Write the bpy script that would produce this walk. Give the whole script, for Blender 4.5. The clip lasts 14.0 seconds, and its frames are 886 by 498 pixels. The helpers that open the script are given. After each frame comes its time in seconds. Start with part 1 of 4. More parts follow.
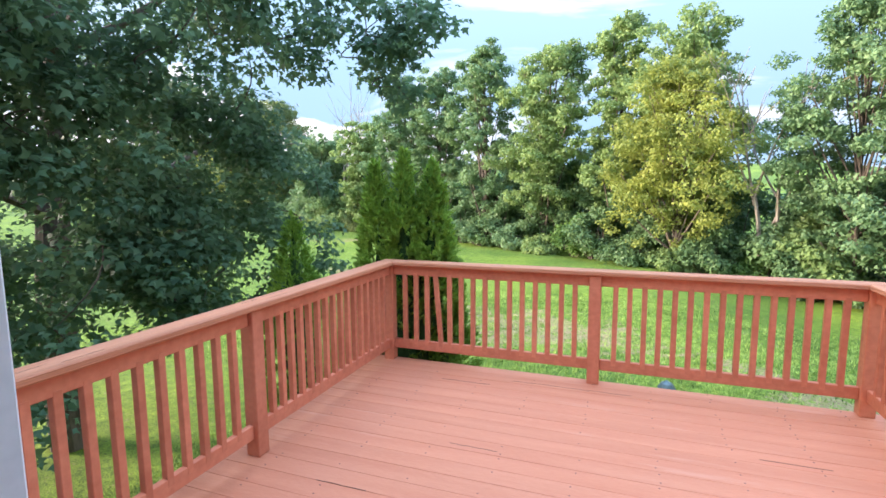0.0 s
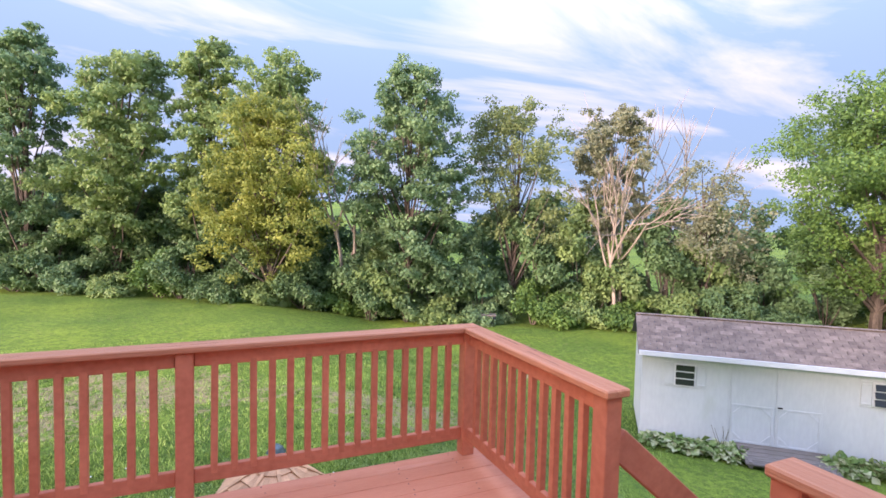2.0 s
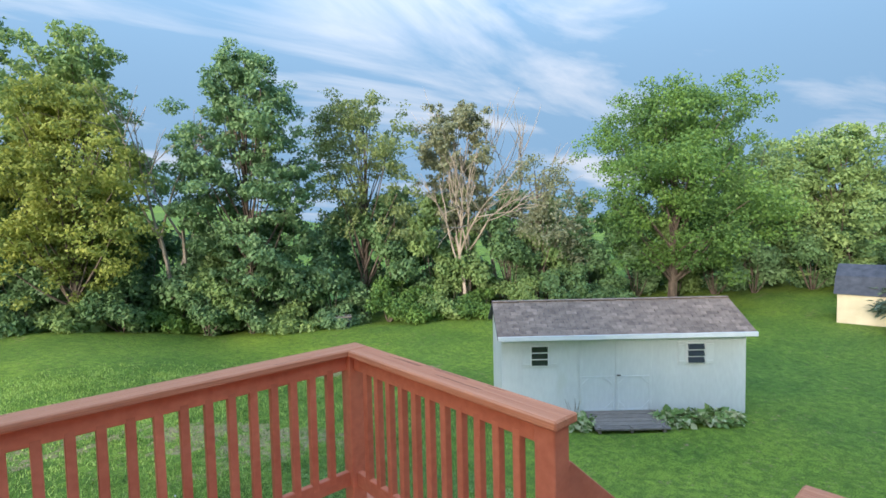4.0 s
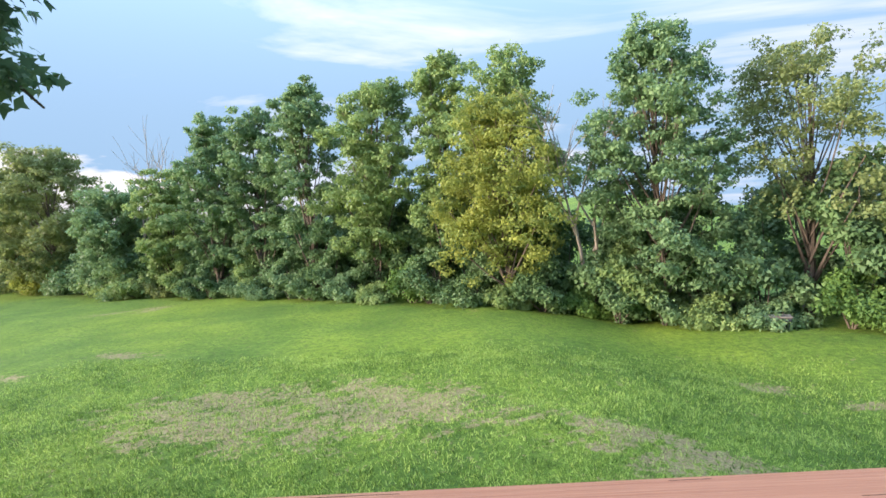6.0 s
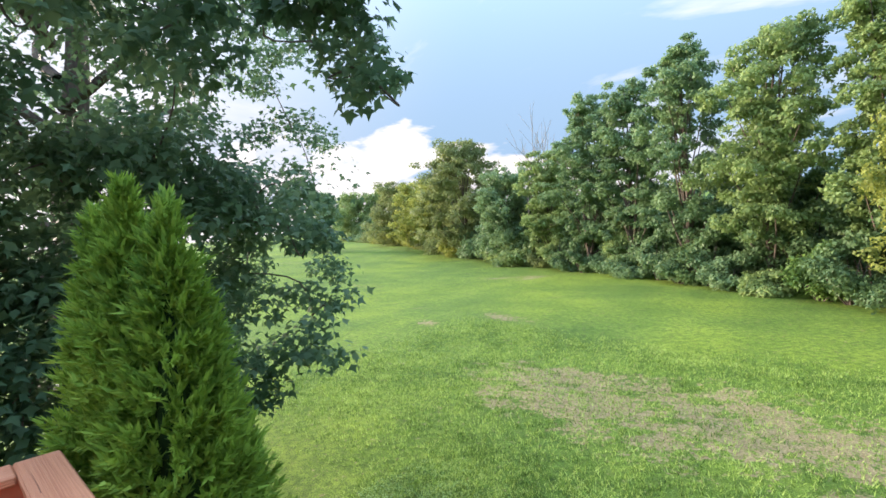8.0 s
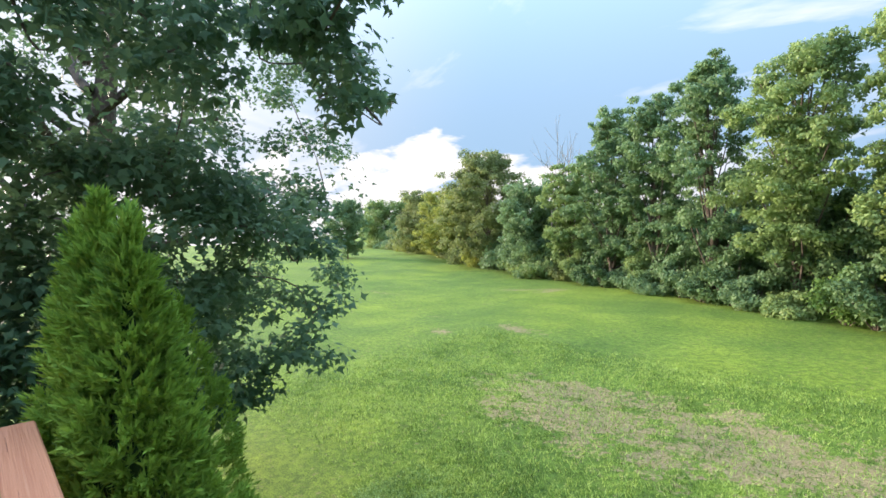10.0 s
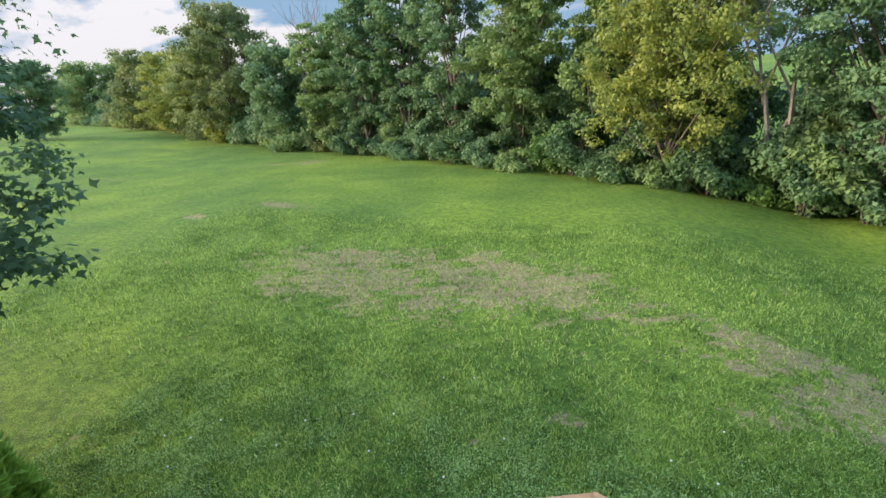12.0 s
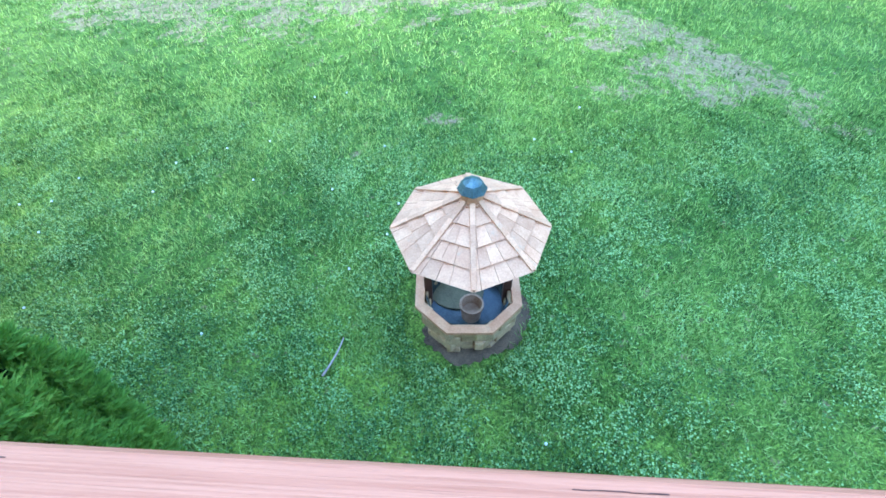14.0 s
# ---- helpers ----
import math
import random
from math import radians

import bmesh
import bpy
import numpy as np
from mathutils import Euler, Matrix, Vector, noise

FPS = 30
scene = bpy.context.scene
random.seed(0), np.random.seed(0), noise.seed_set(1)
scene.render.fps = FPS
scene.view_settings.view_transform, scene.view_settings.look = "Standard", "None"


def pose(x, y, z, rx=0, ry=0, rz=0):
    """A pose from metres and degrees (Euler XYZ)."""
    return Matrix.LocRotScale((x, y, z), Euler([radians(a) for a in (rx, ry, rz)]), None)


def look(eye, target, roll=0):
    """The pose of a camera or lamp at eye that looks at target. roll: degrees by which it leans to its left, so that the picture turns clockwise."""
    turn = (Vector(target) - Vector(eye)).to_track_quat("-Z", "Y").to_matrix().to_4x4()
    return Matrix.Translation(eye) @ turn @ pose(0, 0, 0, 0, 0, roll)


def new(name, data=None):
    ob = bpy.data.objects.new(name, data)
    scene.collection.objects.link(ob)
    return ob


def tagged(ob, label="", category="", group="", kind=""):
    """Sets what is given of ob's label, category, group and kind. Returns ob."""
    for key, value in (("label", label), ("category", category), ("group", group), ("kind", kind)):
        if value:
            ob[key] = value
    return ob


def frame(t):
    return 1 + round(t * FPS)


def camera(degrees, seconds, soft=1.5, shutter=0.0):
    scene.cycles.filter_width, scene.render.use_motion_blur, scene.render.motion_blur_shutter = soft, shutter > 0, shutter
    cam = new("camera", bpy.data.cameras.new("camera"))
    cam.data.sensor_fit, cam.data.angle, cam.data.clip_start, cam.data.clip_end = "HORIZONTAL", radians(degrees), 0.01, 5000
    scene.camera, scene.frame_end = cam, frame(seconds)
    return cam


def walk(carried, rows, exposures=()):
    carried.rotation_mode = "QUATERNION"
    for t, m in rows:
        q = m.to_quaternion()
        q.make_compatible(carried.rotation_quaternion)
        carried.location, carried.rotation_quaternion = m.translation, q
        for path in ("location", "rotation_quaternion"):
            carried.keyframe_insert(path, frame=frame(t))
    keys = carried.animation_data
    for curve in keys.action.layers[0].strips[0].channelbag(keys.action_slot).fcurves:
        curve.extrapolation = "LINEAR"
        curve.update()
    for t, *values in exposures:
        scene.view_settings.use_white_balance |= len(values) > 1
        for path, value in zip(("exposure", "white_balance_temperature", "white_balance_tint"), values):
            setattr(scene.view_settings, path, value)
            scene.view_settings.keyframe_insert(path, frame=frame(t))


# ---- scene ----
cam = camera(83.0, 14.0, soft=1.6)
PATH = [
    (0, (1.961, -3.998, 1.565), (1.271, -2.136, 1.324), -0.4),
    (0.6, (1.726, -3.711, 1.566), (1.435, -1.746, 1.333), 0.0),
    (1, (1.745, -3.60, 1.617), (1.665, -1.613, 1.401), -0.4),
    (1.2, (1.778, -3.545, 1.625), (1.850, -1.557, 1.438), 0.0),
    (1.5, (1.828, -3.385, 1.604), (2.125, -1.415, 1.450), 0.5),
    (2, (1.922, -3.066, 1.635), (2.733, -1.241, 1.533), 1.4),
    (2.2, (1.949, -2.986, 1.636), (2.939, -1.251, 1.542), 1.4),
    (4.3, (2.087, -2.244, 1.631), (3.406, -0.745, 1.517), -1.3),
    (4.4, (2.101, -2.176, 1.655), (3.361, -0.628, 1.531), -1.3),
    (4.5, (2.105, -2.134, 1.628), (3.302, -0.536, 1.511), -1.8),
    (5, (2.161, -1.778, 1.619), (2.967, 0.048, 1.503), -3.1),
    (5.5, (2.197, -1.499, 1.63), (2.549, 0.467, 1.52), -4.0),
    (6, (2.238, -1.068, 1.562), (2.143, 0.927, 1.472), -4.2),
    (6.5, (2.255, -0.838, 1.558), (1.763, 1.098, 1.471), -4.1),
    (7, (2.21, -0.576, 1.601), (1.335, 1.221, 1.52), -4.0),
    (7.5, (2.246, -0.387, 1.636), (1.071, 1.229, 1.55), -3.8),
    (8, (2.218, -0.172, 1.662), (0.835, 1.27, 1.574), -3.6),
    (8.2, (2.265, -0.119, 1.624), (0.815, 1.256, 1.541), -3.7),
    (10.3, (2.74, -0.035, 1.669), (1.294, 1.345, 1.629), -1.4),
    (10.5, (2.746, -0.035, 1.665), (1.344, 1.391, 1.615), -1.3),
    (11, (2.71, -0.04, 1.672), (1.469, 1.525, 1.568), -1.4),
    (11.5, (2.59, -0.035, 1.649), (1.616, 1.692, 1.387), -1.9),
    (12, (2.498, -0.046, 1.634), (1.834, 1.747, 1.048), -3.0),
    (12.5, (2.556, -0.03, 1.556), (2.163, 1.639, 0.522), -4.1),
    (13, (2.567, -0.042, 1.503), (2.363, 1.453, 0.187), -3.7),
    (13.3, (2.568, -0.040, 1.468), (2.425, 1.36, 0.044), -3.3),
    (13.5, (2.573, -0.041, 1.486), (2.447, 1.301, 0.006), -3.5),
    (14, (2.581, -0.039, 1.490), (2.415, 1.26, -0.024), -4.4),
]
walk(cam, [(t, look(eye, target, roll)) for t, eye, target, roll in PATH],
     exposures=[(0.0, 3.65, 6450, 19), (0.5, 3.65, 6050, 23), (1.0, 3.6, 6250, 30), (1.6, 3.35, 6400, 36), (2.2, 3.05, 6600, 36), (4.3, 2.74, 6000, 10), (5.5, 3.1, 6400, 16), (8.2, 3.2, 6700, 19),
                (11.2, 3.1, 6550, 15), (12.0, 2.75, 6500, 15), (12.5, 3.25, 6600, 22), (13.3, 3.83, 4850, 10), (14.0, 3.92, 4740, 9)])

# ---- world and sun ----
SUN_AZ, SUN_EL = -106.0, 13.0      # degrees: clockwise from +y, above the horizon
world = bpy.data.worlds.new("sky")
scene.world = world
world.use_nodes = True
wn, wl = world.node_tree.nodes, world.node_tree.links
wn.clear()
w_out, w_bg = wn.new("ShaderNodeOutputWorld"), wn.new("ShaderNodeBackground")
sky = wn.new("ShaderNodeTexSky")
sky.sky_type, sky.sun_disc = "NISHITA", False
sky.sun_elevation, sky.sun_rotation = radians(SUN_EL + 6), radians(SUN_AZ)
sky.air_density, sky.dust_density, sky.ozone_density = 1.0, 0.4, 1.2
w_bg.inputs["Strength"].default_value = 0.125


def wnode(kind, **inputs):
    n = wn.new(kind)
    for k, v in inputs.items():
        n.inputs[k].default_value = v
    return n


def wmath(op, a, b=None):
    n = wn.new("ShaderNodeMath")
    n.operation = op
    for i, v in enumerate((a, b)):
        if v is None:
            continue
        if isinstance(v, (int, float)):
            n.inputs[i].default_value = v
        else:
            wl.new(v, n.inputs[i])
    return n.outputs[0]


w_tc = wn.new("ShaderNodeTexCoord")
w_sep = wn.new("ShaderNodeSeparateXYZ")
wl.new(w_tc.outputs["Generated"], w_sep.inputs[0])
w_h = wmath("ADD", wmath("MAXIMUM", w_sep.outputs[2], 0.0), 0.16)
w_com = wn.new("ShaderNodeCombineXYZ")
wl.new(wmath("DIVIDE", w_sep.outputs[0], w_h), w_com.inputs[0])
wl.new(wmath("DIVIDE", w_sep.outputs[1], w_h), w_com.inputs[1])
w_map = wn.new("ShaderNodeMapping")
w_map.inputs["Rotation"].default_value = (0, 0, radians(28))
w_map.inputs["Scale"].default_value = (0.55, 1.15, 1.0)
w_map.inputs["Location"].default_value = (0.7, 0.2, 0)
wl.new(w_com.outputs[0], w_map.inputs["Vector"])
w_n1 = wnode("ShaderNodeTexNoise", Scale=1.0, Detail=9.0, Roughness=0.58, Distortion=0.7)
wl.new(w_map.outputs[0], w_n1.inputs["Vector"])
def towards(az, el, lo, hi):
    """0 to 1: how near a way of the sky lies to the one named."""
    d = wn.new("ShaderNodeVectorMath")
    d.operation = "DOT_PRODUCT"
    d.inputs[1].default_value = (math.sin(radians(az)) * math.cos(radians(el)), math.cos(radians(az)) * math.cos(radians(el)), math.sin(radians(el)))
    wl.new(w_tc.outputs["Generated"], d.inputs[0])
    mr = wn.new("ShaderNodeMapRange")
    mr.interpolation_type = "SMOOTHSTEP"
    mr.inputs["From Min"].default_value, mr.inputs["From Max"].default_value = lo, hi
    wl.new(d.outputs["Value"], mr.inputs["Value"])
    return mr.outputs[0]


# wisps everywhere, a broad feathery bank in the north-east
w_bank = wmath("MULTIPLY", towards(47, 33, 0.86, 0.99), 0.15)
w_ramp = wn.new("ShaderNodeValToRGB")
w_ramp.color_ramp.elements[0].position, w_ramp.color_ramp.elements[1].position = 0.52, 0.68
wl.new(wmath("ADD", w_n1.outputs["Fac"], w_bank), w_ramp.inputs[0])
# heaped cloud low over the north-west horizon
w_n2 = wnode("ShaderNodeTexNoise", Scale=5.5, Detail=7.0, Roughness=0.55, Distortion=0.2)
w_map2 = wn.new("ShaderNodeMapping")
w_map2.inputs["Scale"].default_value = (1.0, 1.0, 2.6)
wl.new(w_tc.outputs["Generated"], w_map2.inputs["Vector"])
wl.new(w_map2.outputs[0], w_n2.inputs["Vector"])
w_low = wn.new("ShaderNodeMapRange")
w_low.inputs["From Min"].default_value, w_low.inputs["From Max"].default_value = 0.04, 0.30
w_low.inputs["To Min"].default_value, w_low.inputs["To Max"].default_value = 0.30, -0.25
wl.new(w_sep.outputs[2], w_low.inputs["Value"])
w_heap = wn.new("ShaderNodeValToRGB")
w_heap.color_ramp.elements[0].position, w_heap.color_ramp.elements[1].position = 0.56, 0.64
wl.new(wmath("ADD", w_n2.outputs["Fac"], w_low.outputs[0]), w_heap.inputs[0])
w_heaps = wmath("MULTIPLY", w_heap.outputs[0], towards(-62, 8, 0.55, 0.85))
w_mix = wn.new("ShaderNodeMixRGB")
w_mix.inputs["Color2"].default_value = (1.75, 1.76, 1.80, 1)
wl.new(wmath("MAXIMUM", wmath("MULTIPLY", w_ramp.outputs[0], 0.74), w_heaps), w_mix.inputs["Fac"])
w_hs = wn.new("ShaderNodeHueSaturation")
w_hs.inputs["Saturation"].default_value, w_hs.inputs["Value"].default_value = 1.0, 0.62
wl.new(sky.outputs[0], w_hs.inputs["Color"])
w_cap = wn.new("ShaderNodeMixRGB")      # thin haze keeps the low sky from glaring
w_cap.blend_type = "DARKEN"
w_cap.inputs["Fac"].default_value, w_cap.inputs["Color2"].default_value = 1.0, (0.59, 0.95, 1.33, 1)
wl.new(w_hs.outputs[0], w_cap.inputs["Color1"])
w_haze = wn.new("ShaderNodeMixRGB")     # white glare of the hazy air round the sun
w_haze.inputs["Color2"].default_value = (1.55, 1.56, 1.58, 1)
wl.new(wmath("MULTIPLY", towards(SUN_AZ, SUN_EL + 8, 0.45, 1.0), 0.62), w_haze.inputs["Fac"])
wl.new(w_cap.outputs[0], w_haze.inputs["Color1"])
wl.new(w_haze.outputs[0], w_mix.inputs["Color1"])
wl.new(w_mix.outputs[0], w_bg.inputs["Color"])
# sky strength raised overhead, out of view, to fill the scene with light
w_z = wmath("MAXIMUM", w_sep.outputs[2], 0.0)
wl.new(wmath("MULTIPLY", wmath("ADD", wmath("MULTIPLY", wmath("POWER", w_z, 3.0), 3.6), 0.60), 0.125), w_bg.inputs["Strength"])
wl.new(w_bg.outputs[0], w_out.inputs["Surface"])

sun = new("sun", bpy.data.lights.new("sun", "SUN"))
sun.data.energy, sun.data.angle, sun.data.color = 1.15, radians(18.0), (1.0, 0.90, 0.75)
sun_to = Vector((math.sin(radians(SUN_AZ)) * math.cos(radians(SUN_EL)), math.cos(radians(SUN_AZ)) * math.cos(radians(SUN_EL)), math.sin(radians(SUN_EL))))
sun.matrix_basis = look(sun_to * 60, (0, 0, 0))


# ---- materials ----
def material(name, dark, light, scale=6.0, rough=0.7, bump=0.15, fine=60.0, stretch=(1, 1, 1), spread=0.0, metal=0.0, spec=0.4, wear=None, coords="Object"):
    """Two colours mixed by large and fine noise, with fine relief; spread: how far single pieces differ; wear: a third colour in patches."""
    m = bpy.data.materials.new(name)
    m.use_nodes = True
    n, l = m.node_tree.nodes, m.node_tree.links
    p = n["Principled BSDF"]
    p.inputs["Roughness"].default_value, p.inputs["Metallic"].default_value = rough, metal
    p.inputs["Specular IOR Level"].default_value = spec
    tc, mp = n.new("ShaderNodeTexCoord"), n.new("ShaderNodeMapping")
    mp.inputs["Scale"].default_value = stretch
    info = n.new("ShaderNodeObjectInfo")
    shift = n.new("ShaderNodeMath")
    shift.operation = "MULTIPLY"
    shift.inputs[1].default_value = 37.0 if spread else 0.0
    l.new(info.outputs["Random"], shift.inputs[0])
    l.new(tc.outputs[coords], mp.inputs["Vector"])
    l.new(shift.outputs[0], mp.inputs["Location"])
    a, b = n.new("ShaderNodeTexNoise"), n.new("ShaderNodeTexNoise")
    a.inputs["Scale"].default_value, a.inputs["Detail"].default_value = scale, 6
    b.inputs["Scale"].default_value, b.inputs["Detail"].default_value = fine, 4
    for t in (a, b):
        l.new(mp.outputs[0], t.inputs["Vector"])
    mean = n.new("ShaderNodeMath")
    mean.operation = "MULTIPLY_ADD"
    mean.inputs[1].default_value = 0.45
    l.new(b.outputs["Fac"], mean.inputs[0])
    half = n.new("ShaderNodeMath")
    half.operation = "MULTIPLY"
    half.inputs[1].default_value = 0.55
    l.new(a.outputs["Fac"], half.inputs[0])
    l.new(half.outputs[0], mean.inputs[2])
    ramp = n.new("ShaderNodeValToRGB")
    ramp.color_ramp.elements[0].position, ramp.color_ramp.elements[1].position = 0.36, 0.64
    ramp.color_ramp.elements[0].color, ramp.color_ramp.elements[1].color = (*dark, 1), (*light, 1)
    l.new(mean.outputs[0], ramp.inputs[0])
    colour = ramp.outputs[0]
    if wear:
        c = n.new("ShaderNodeTexNoise")
        c.inputs["Scale"].default_value, c.inputs["Detail"].default_value, c.inputs["Roughness"].default_value = scale * 0.8, 8, 0.7
        l.new(mp.outputs[0], c.inputs["Vector"])
        cr = n.new("ShaderNodeValToRGB")
        cr.color_ramp.elements[0].position, cr.color_ramp.elements[1].position = 0.6, 0.7
        l.new(c.outputs["Fac"], cr.inputs[0])
        mx = n.new("ShaderNodeMixRGB")
        mx.inputs["Color2"].default_value = (*wear, 1)
        l.new(cr.outputs[0], mx.inputs["Fac"])
        l.new(colour, mx.inputs["Color1"])
        colour = mx.outputs[0]
    if spread:
        hs = n.new("ShaderNodeHueSaturation")
        mr = n.new("ShaderNodeMapRange")
        mr.inputs["To Min"].default_value, mr.inputs["To Max"].default_value = 1 - spread, 1 + spread
        l.new(info.outputs["Random"], mr.inputs["Value"])
        l.new(mr.outputs[0], hs.inputs["Value"])
        l.new(colour, hs.inputs["Color"])
        colour = hs.outputs[0]
    l.new(colour, p.inputs["Base Color"])
    bp = n.new("ShaderNodeBump")
    bp.inputs["Strength"].default_value, bp.inputs["Distance"].default_value = bump, 0.01
    l.new(mean.outputs[0], bp.inputs["Height"])
    l.new(bp.outputs[0], p.inputs["Normal"])
    return m


def leafy(name, dark, light, third=None, through_light=0.35, rough=0.5, patch=0.35, single=0.32):
    """Leaves: each leaf (island) its own shade, larger patches of tone, light shining through."""
    m = bpy.data.materials.new(name)
    m.use_nodes = True
    n, l = m.node_tree.nodes, m.node_tree.links
    p, out = n["Principled BSDF"], n["Material Output"]
    geo, tc = n.new("ShaderNodeNewGeometry"), n.new("ShaderNodeTexCoord")
    noi = n.new("ShaderNodeTexNoise")
    noi.inputs["Scale"].default_value, noi.inputs["Detail"].default_value = patch, 3
    l.new(tc.outputs["Object"], noi.inputs["Vector"])
    add = n.new("ShaderNodeMath")
    add.operation = "MULTIPLY_ADD"
    add.inputs[1].default_value = single
    l.new(geo.outputs["Random Per Island"], add.inputs[0])
    sub = n.new("ShaderNodeMath")
    sub.operation = "MULTIPLY_ADD"
    sub.inputs[1].default_value, sub.inputs[2].default_value = 1.6, -0.45
    l.new(noi.outputs["Fac"], sub.inputs[0])
    l.new(sub.outputs[0], add.inputs[2])
    ramp = n.new("ShaderNodeValToRGB")
    e = ramp.color_ramp.elements
    e[0].position, e[1].position = 0.1, 0.8
    e[0].color, e[1].color = (*dark, 1), (*light, 1)
    if third:
        x = e.new(1.0)
        x.color = (*third, 1)
    l.new(add.outputs[0], ramp.inputs[0])
    l.new(ramp.outputs[0], p.inputs["Base Color"])
    p.inputs["Roughness"].default_value = rough
    p.inputs["Specular IOR Level"].default_value = 0.2
    tr, mix = n.new("ShaderNodeBsdfTranslucent"), n.new("ShaderNodeMixShader")
    l.new(ramp.outputs[0], tr.inputs["Color"])
    mix.inputs[0].default_value = through_light
    l.new(p.outputs[0], mix.inputs[1])
    l.new(tr.outputs[0], mix.inputs[2])
    l.new(mix.outputs[0], out.inputs["Surface"])
    return m


RED_DARK, RED = (0.50, 0.150, 0.075), (0.63, 0.212, 0.110)
CAP_A, CAP_B = (0.44, 0.155, 0.072), (0.64, 0.275, 0.138)
M_BOARD = material("deck paint", (0.53, 0.178, 0.085), (0.61, 0.232, 0.118), 1.6, 0.55, 0.2, 34, (0.6, 7, 7), 0.03, wear=(0.60, 0.25, 0.14), spec=0.2)
M_RAIL = material("rail paint", RED_DARK, RED, 3.0, 0.6, 0.08, 24, (1, 1, 1), 0.08, spec=0.2)
M_CAP = material("cap paint", CAP_A, CAP_B, 1.6, 0.6, 0.9, 26, (0.12, 10, 10), 0.06, wear=(0.66, 0.34, 0.185), spec=0.2)
M_CAPY = material("cap paint along", CAP_A, CAP_B, 1.6, 0.6, 0.9, 26, (10, 0.12, 10), 0.06, wear=(0.66, 0.34, 0.185), spec=0.2)
M_CRACK = material("dark crack", (0.05, 0.02, 0.012), (0.10, 0.04, 0.025), 30, 0.9)
M_NAIL = material("nail", (0.03, 0.02, 0.02), (0.06, 0.04, 0.035), 30, 0.7)
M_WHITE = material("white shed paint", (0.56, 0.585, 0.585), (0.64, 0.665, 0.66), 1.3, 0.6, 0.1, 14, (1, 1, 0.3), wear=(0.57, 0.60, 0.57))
M_TRIM = material("white trim", (0.62, 0.64, 0.64), (0.72, 0.73, 0.73), 4, 0.5, 0.05)
M_SHINGLE = material("roof shingle", (0.125, 0.088, 0.064), (0.27, 0.20, 0.148), 5, 0.9, 0.5, 90, spread=0.22)
M_GLASS = material("dark glass", (0.015, 0.02, 0.022), (0.03, 0.035, 0.04), 2, 0.08, 0.0, spec=0.6)
M_IRON = material("dark iron", (0.02, 0.02, 0.02), (0.05, 0.05, 0.05), 20, 0.5, metal=0.6)
M_GREYWOOD = material("weathered wood", (0.10, 0.085, 0.07), (0.26, 0.22, 0.18), 4, 0.85, 0.5, 60, (1, 12, 1), 0.15)
M_CEDAR = material("pale cedar", (0.50, 0.235, 0.10), (0.68, 0.37, 0.175), 7, 0.7, 0.35, 70, (1, 1, 1), 0.13, wear=(0.50, 0.31, 0.16))
M_BLOCK = material("cedar block", (0.36, 0.23, 0.10), (0.58, 0.41, 0.20), 9, 0.75, 0.3, 60, (1, 1, 1), 0.16)
M_DARKWOOD = material("dark stained post", (0.05, 0.022, 0.012), (0.10, 0.045, 0.025), 9, 0.6)
M_BLUE = material("blue painted metal", (0.045, 0.07, 0.062), (0.12, 0.165, 0.145), 14, 0.35, 0.2, 60, metal=0.3)
M_LINER = material("dark blue liner", (0.018, 0.025, 0.024), (0.05, 0.064, 0.058), 8, 0.25, 0.3)
M_MUD = material("olive silt", (0.08, 0.07, 0.03), (0.15, 0.13, 0.06), 9, 0.7)
M_POT = material("tan wooden pot", (0.25, 0.15, 0.08), (0.42, 0.28, 0.17), 12, 0.7)
M_SOIL = material("bare soil", (0.045, 0.028, 0.014), (0.14, 0.095, 0.048), 8, 0.95, 0.8, 70)
M_BARK = material("bark", (0.05, 0.035, 0.026), (0.16, 0.12, 0.09), 5, 0.9, 0.8, 30, (1, 1, 0.25))
M_PALEBARK = material("pale dead bark", (0.22, 0.17, 0.13), (0.42, 0.34, 0.27), 4, 0.9, 0.6, 30, (1, 1, 0.25))
M_TANWALL = material("cream siding", (0.55, 0.46, 0.30), (0.70, 0.60, 0.42), 2, 0.7)
M_DARKROOF = material("slate roof", (0.03, 0.035, 0.045), (0.07, 0.075, 0.09), 4, 0.8, 0.4)
# unseen siding set near white to bounce light onto the deck
M_HOUSE = material("light-bouncing siding", (0.72, 0.73, 0.74), (0.80, 0.81, 0.81), 1.5, 0.6, 0.05)
M_ROOM = material("room plaster", (0.5, 0.48, 0.45), (0.6, 0.58, 0.55), 1.5, 0.8, 0.05)

L_MAPLE = leafy("maple leaf", (0.055, 0.12, 0.06), (0.15, 0.245, 0.115), None, 0.45, 0.5, 0.7)
# near-black green of the arborvitae core: inner shade put into the colour
L_INNER = leafy("shade-dark core", (0.015, 0.04, 0.010), (0.04, 0.08, 0.018), None, 0.05, 1.0, 6.0)
L_ARB = leafy("arborvitae spray", (0.115, 0.24, 0.035), (0.29, 0.445, 0.058), (0.43, 0.57, 0.09), 0.38, 0.7, 1.6, 0.5)
L_GREEN = leafy("green leaf", (0.14, 0.22, 0.075), (0.30, 0.395, 0.134), None, 0.4)
L_UNDER = leafy("shade-grown leaf", (0.075, 0.14, 0.06), (0.18, 0.28, 0.105), None, 0.35)
L_DARK = leafy("dark green leaf", (0.10, 0.185, 0.086), (0.235, 0.345, 0.147), None, 0.4)
L_YELLOW = leafy("yellow-green leaf", (0.16, 0.215, 0.055), (0.38, 0.40, 0.085), (0.53, 0.49, 0.105), 0.45, 0.5, 0.4)
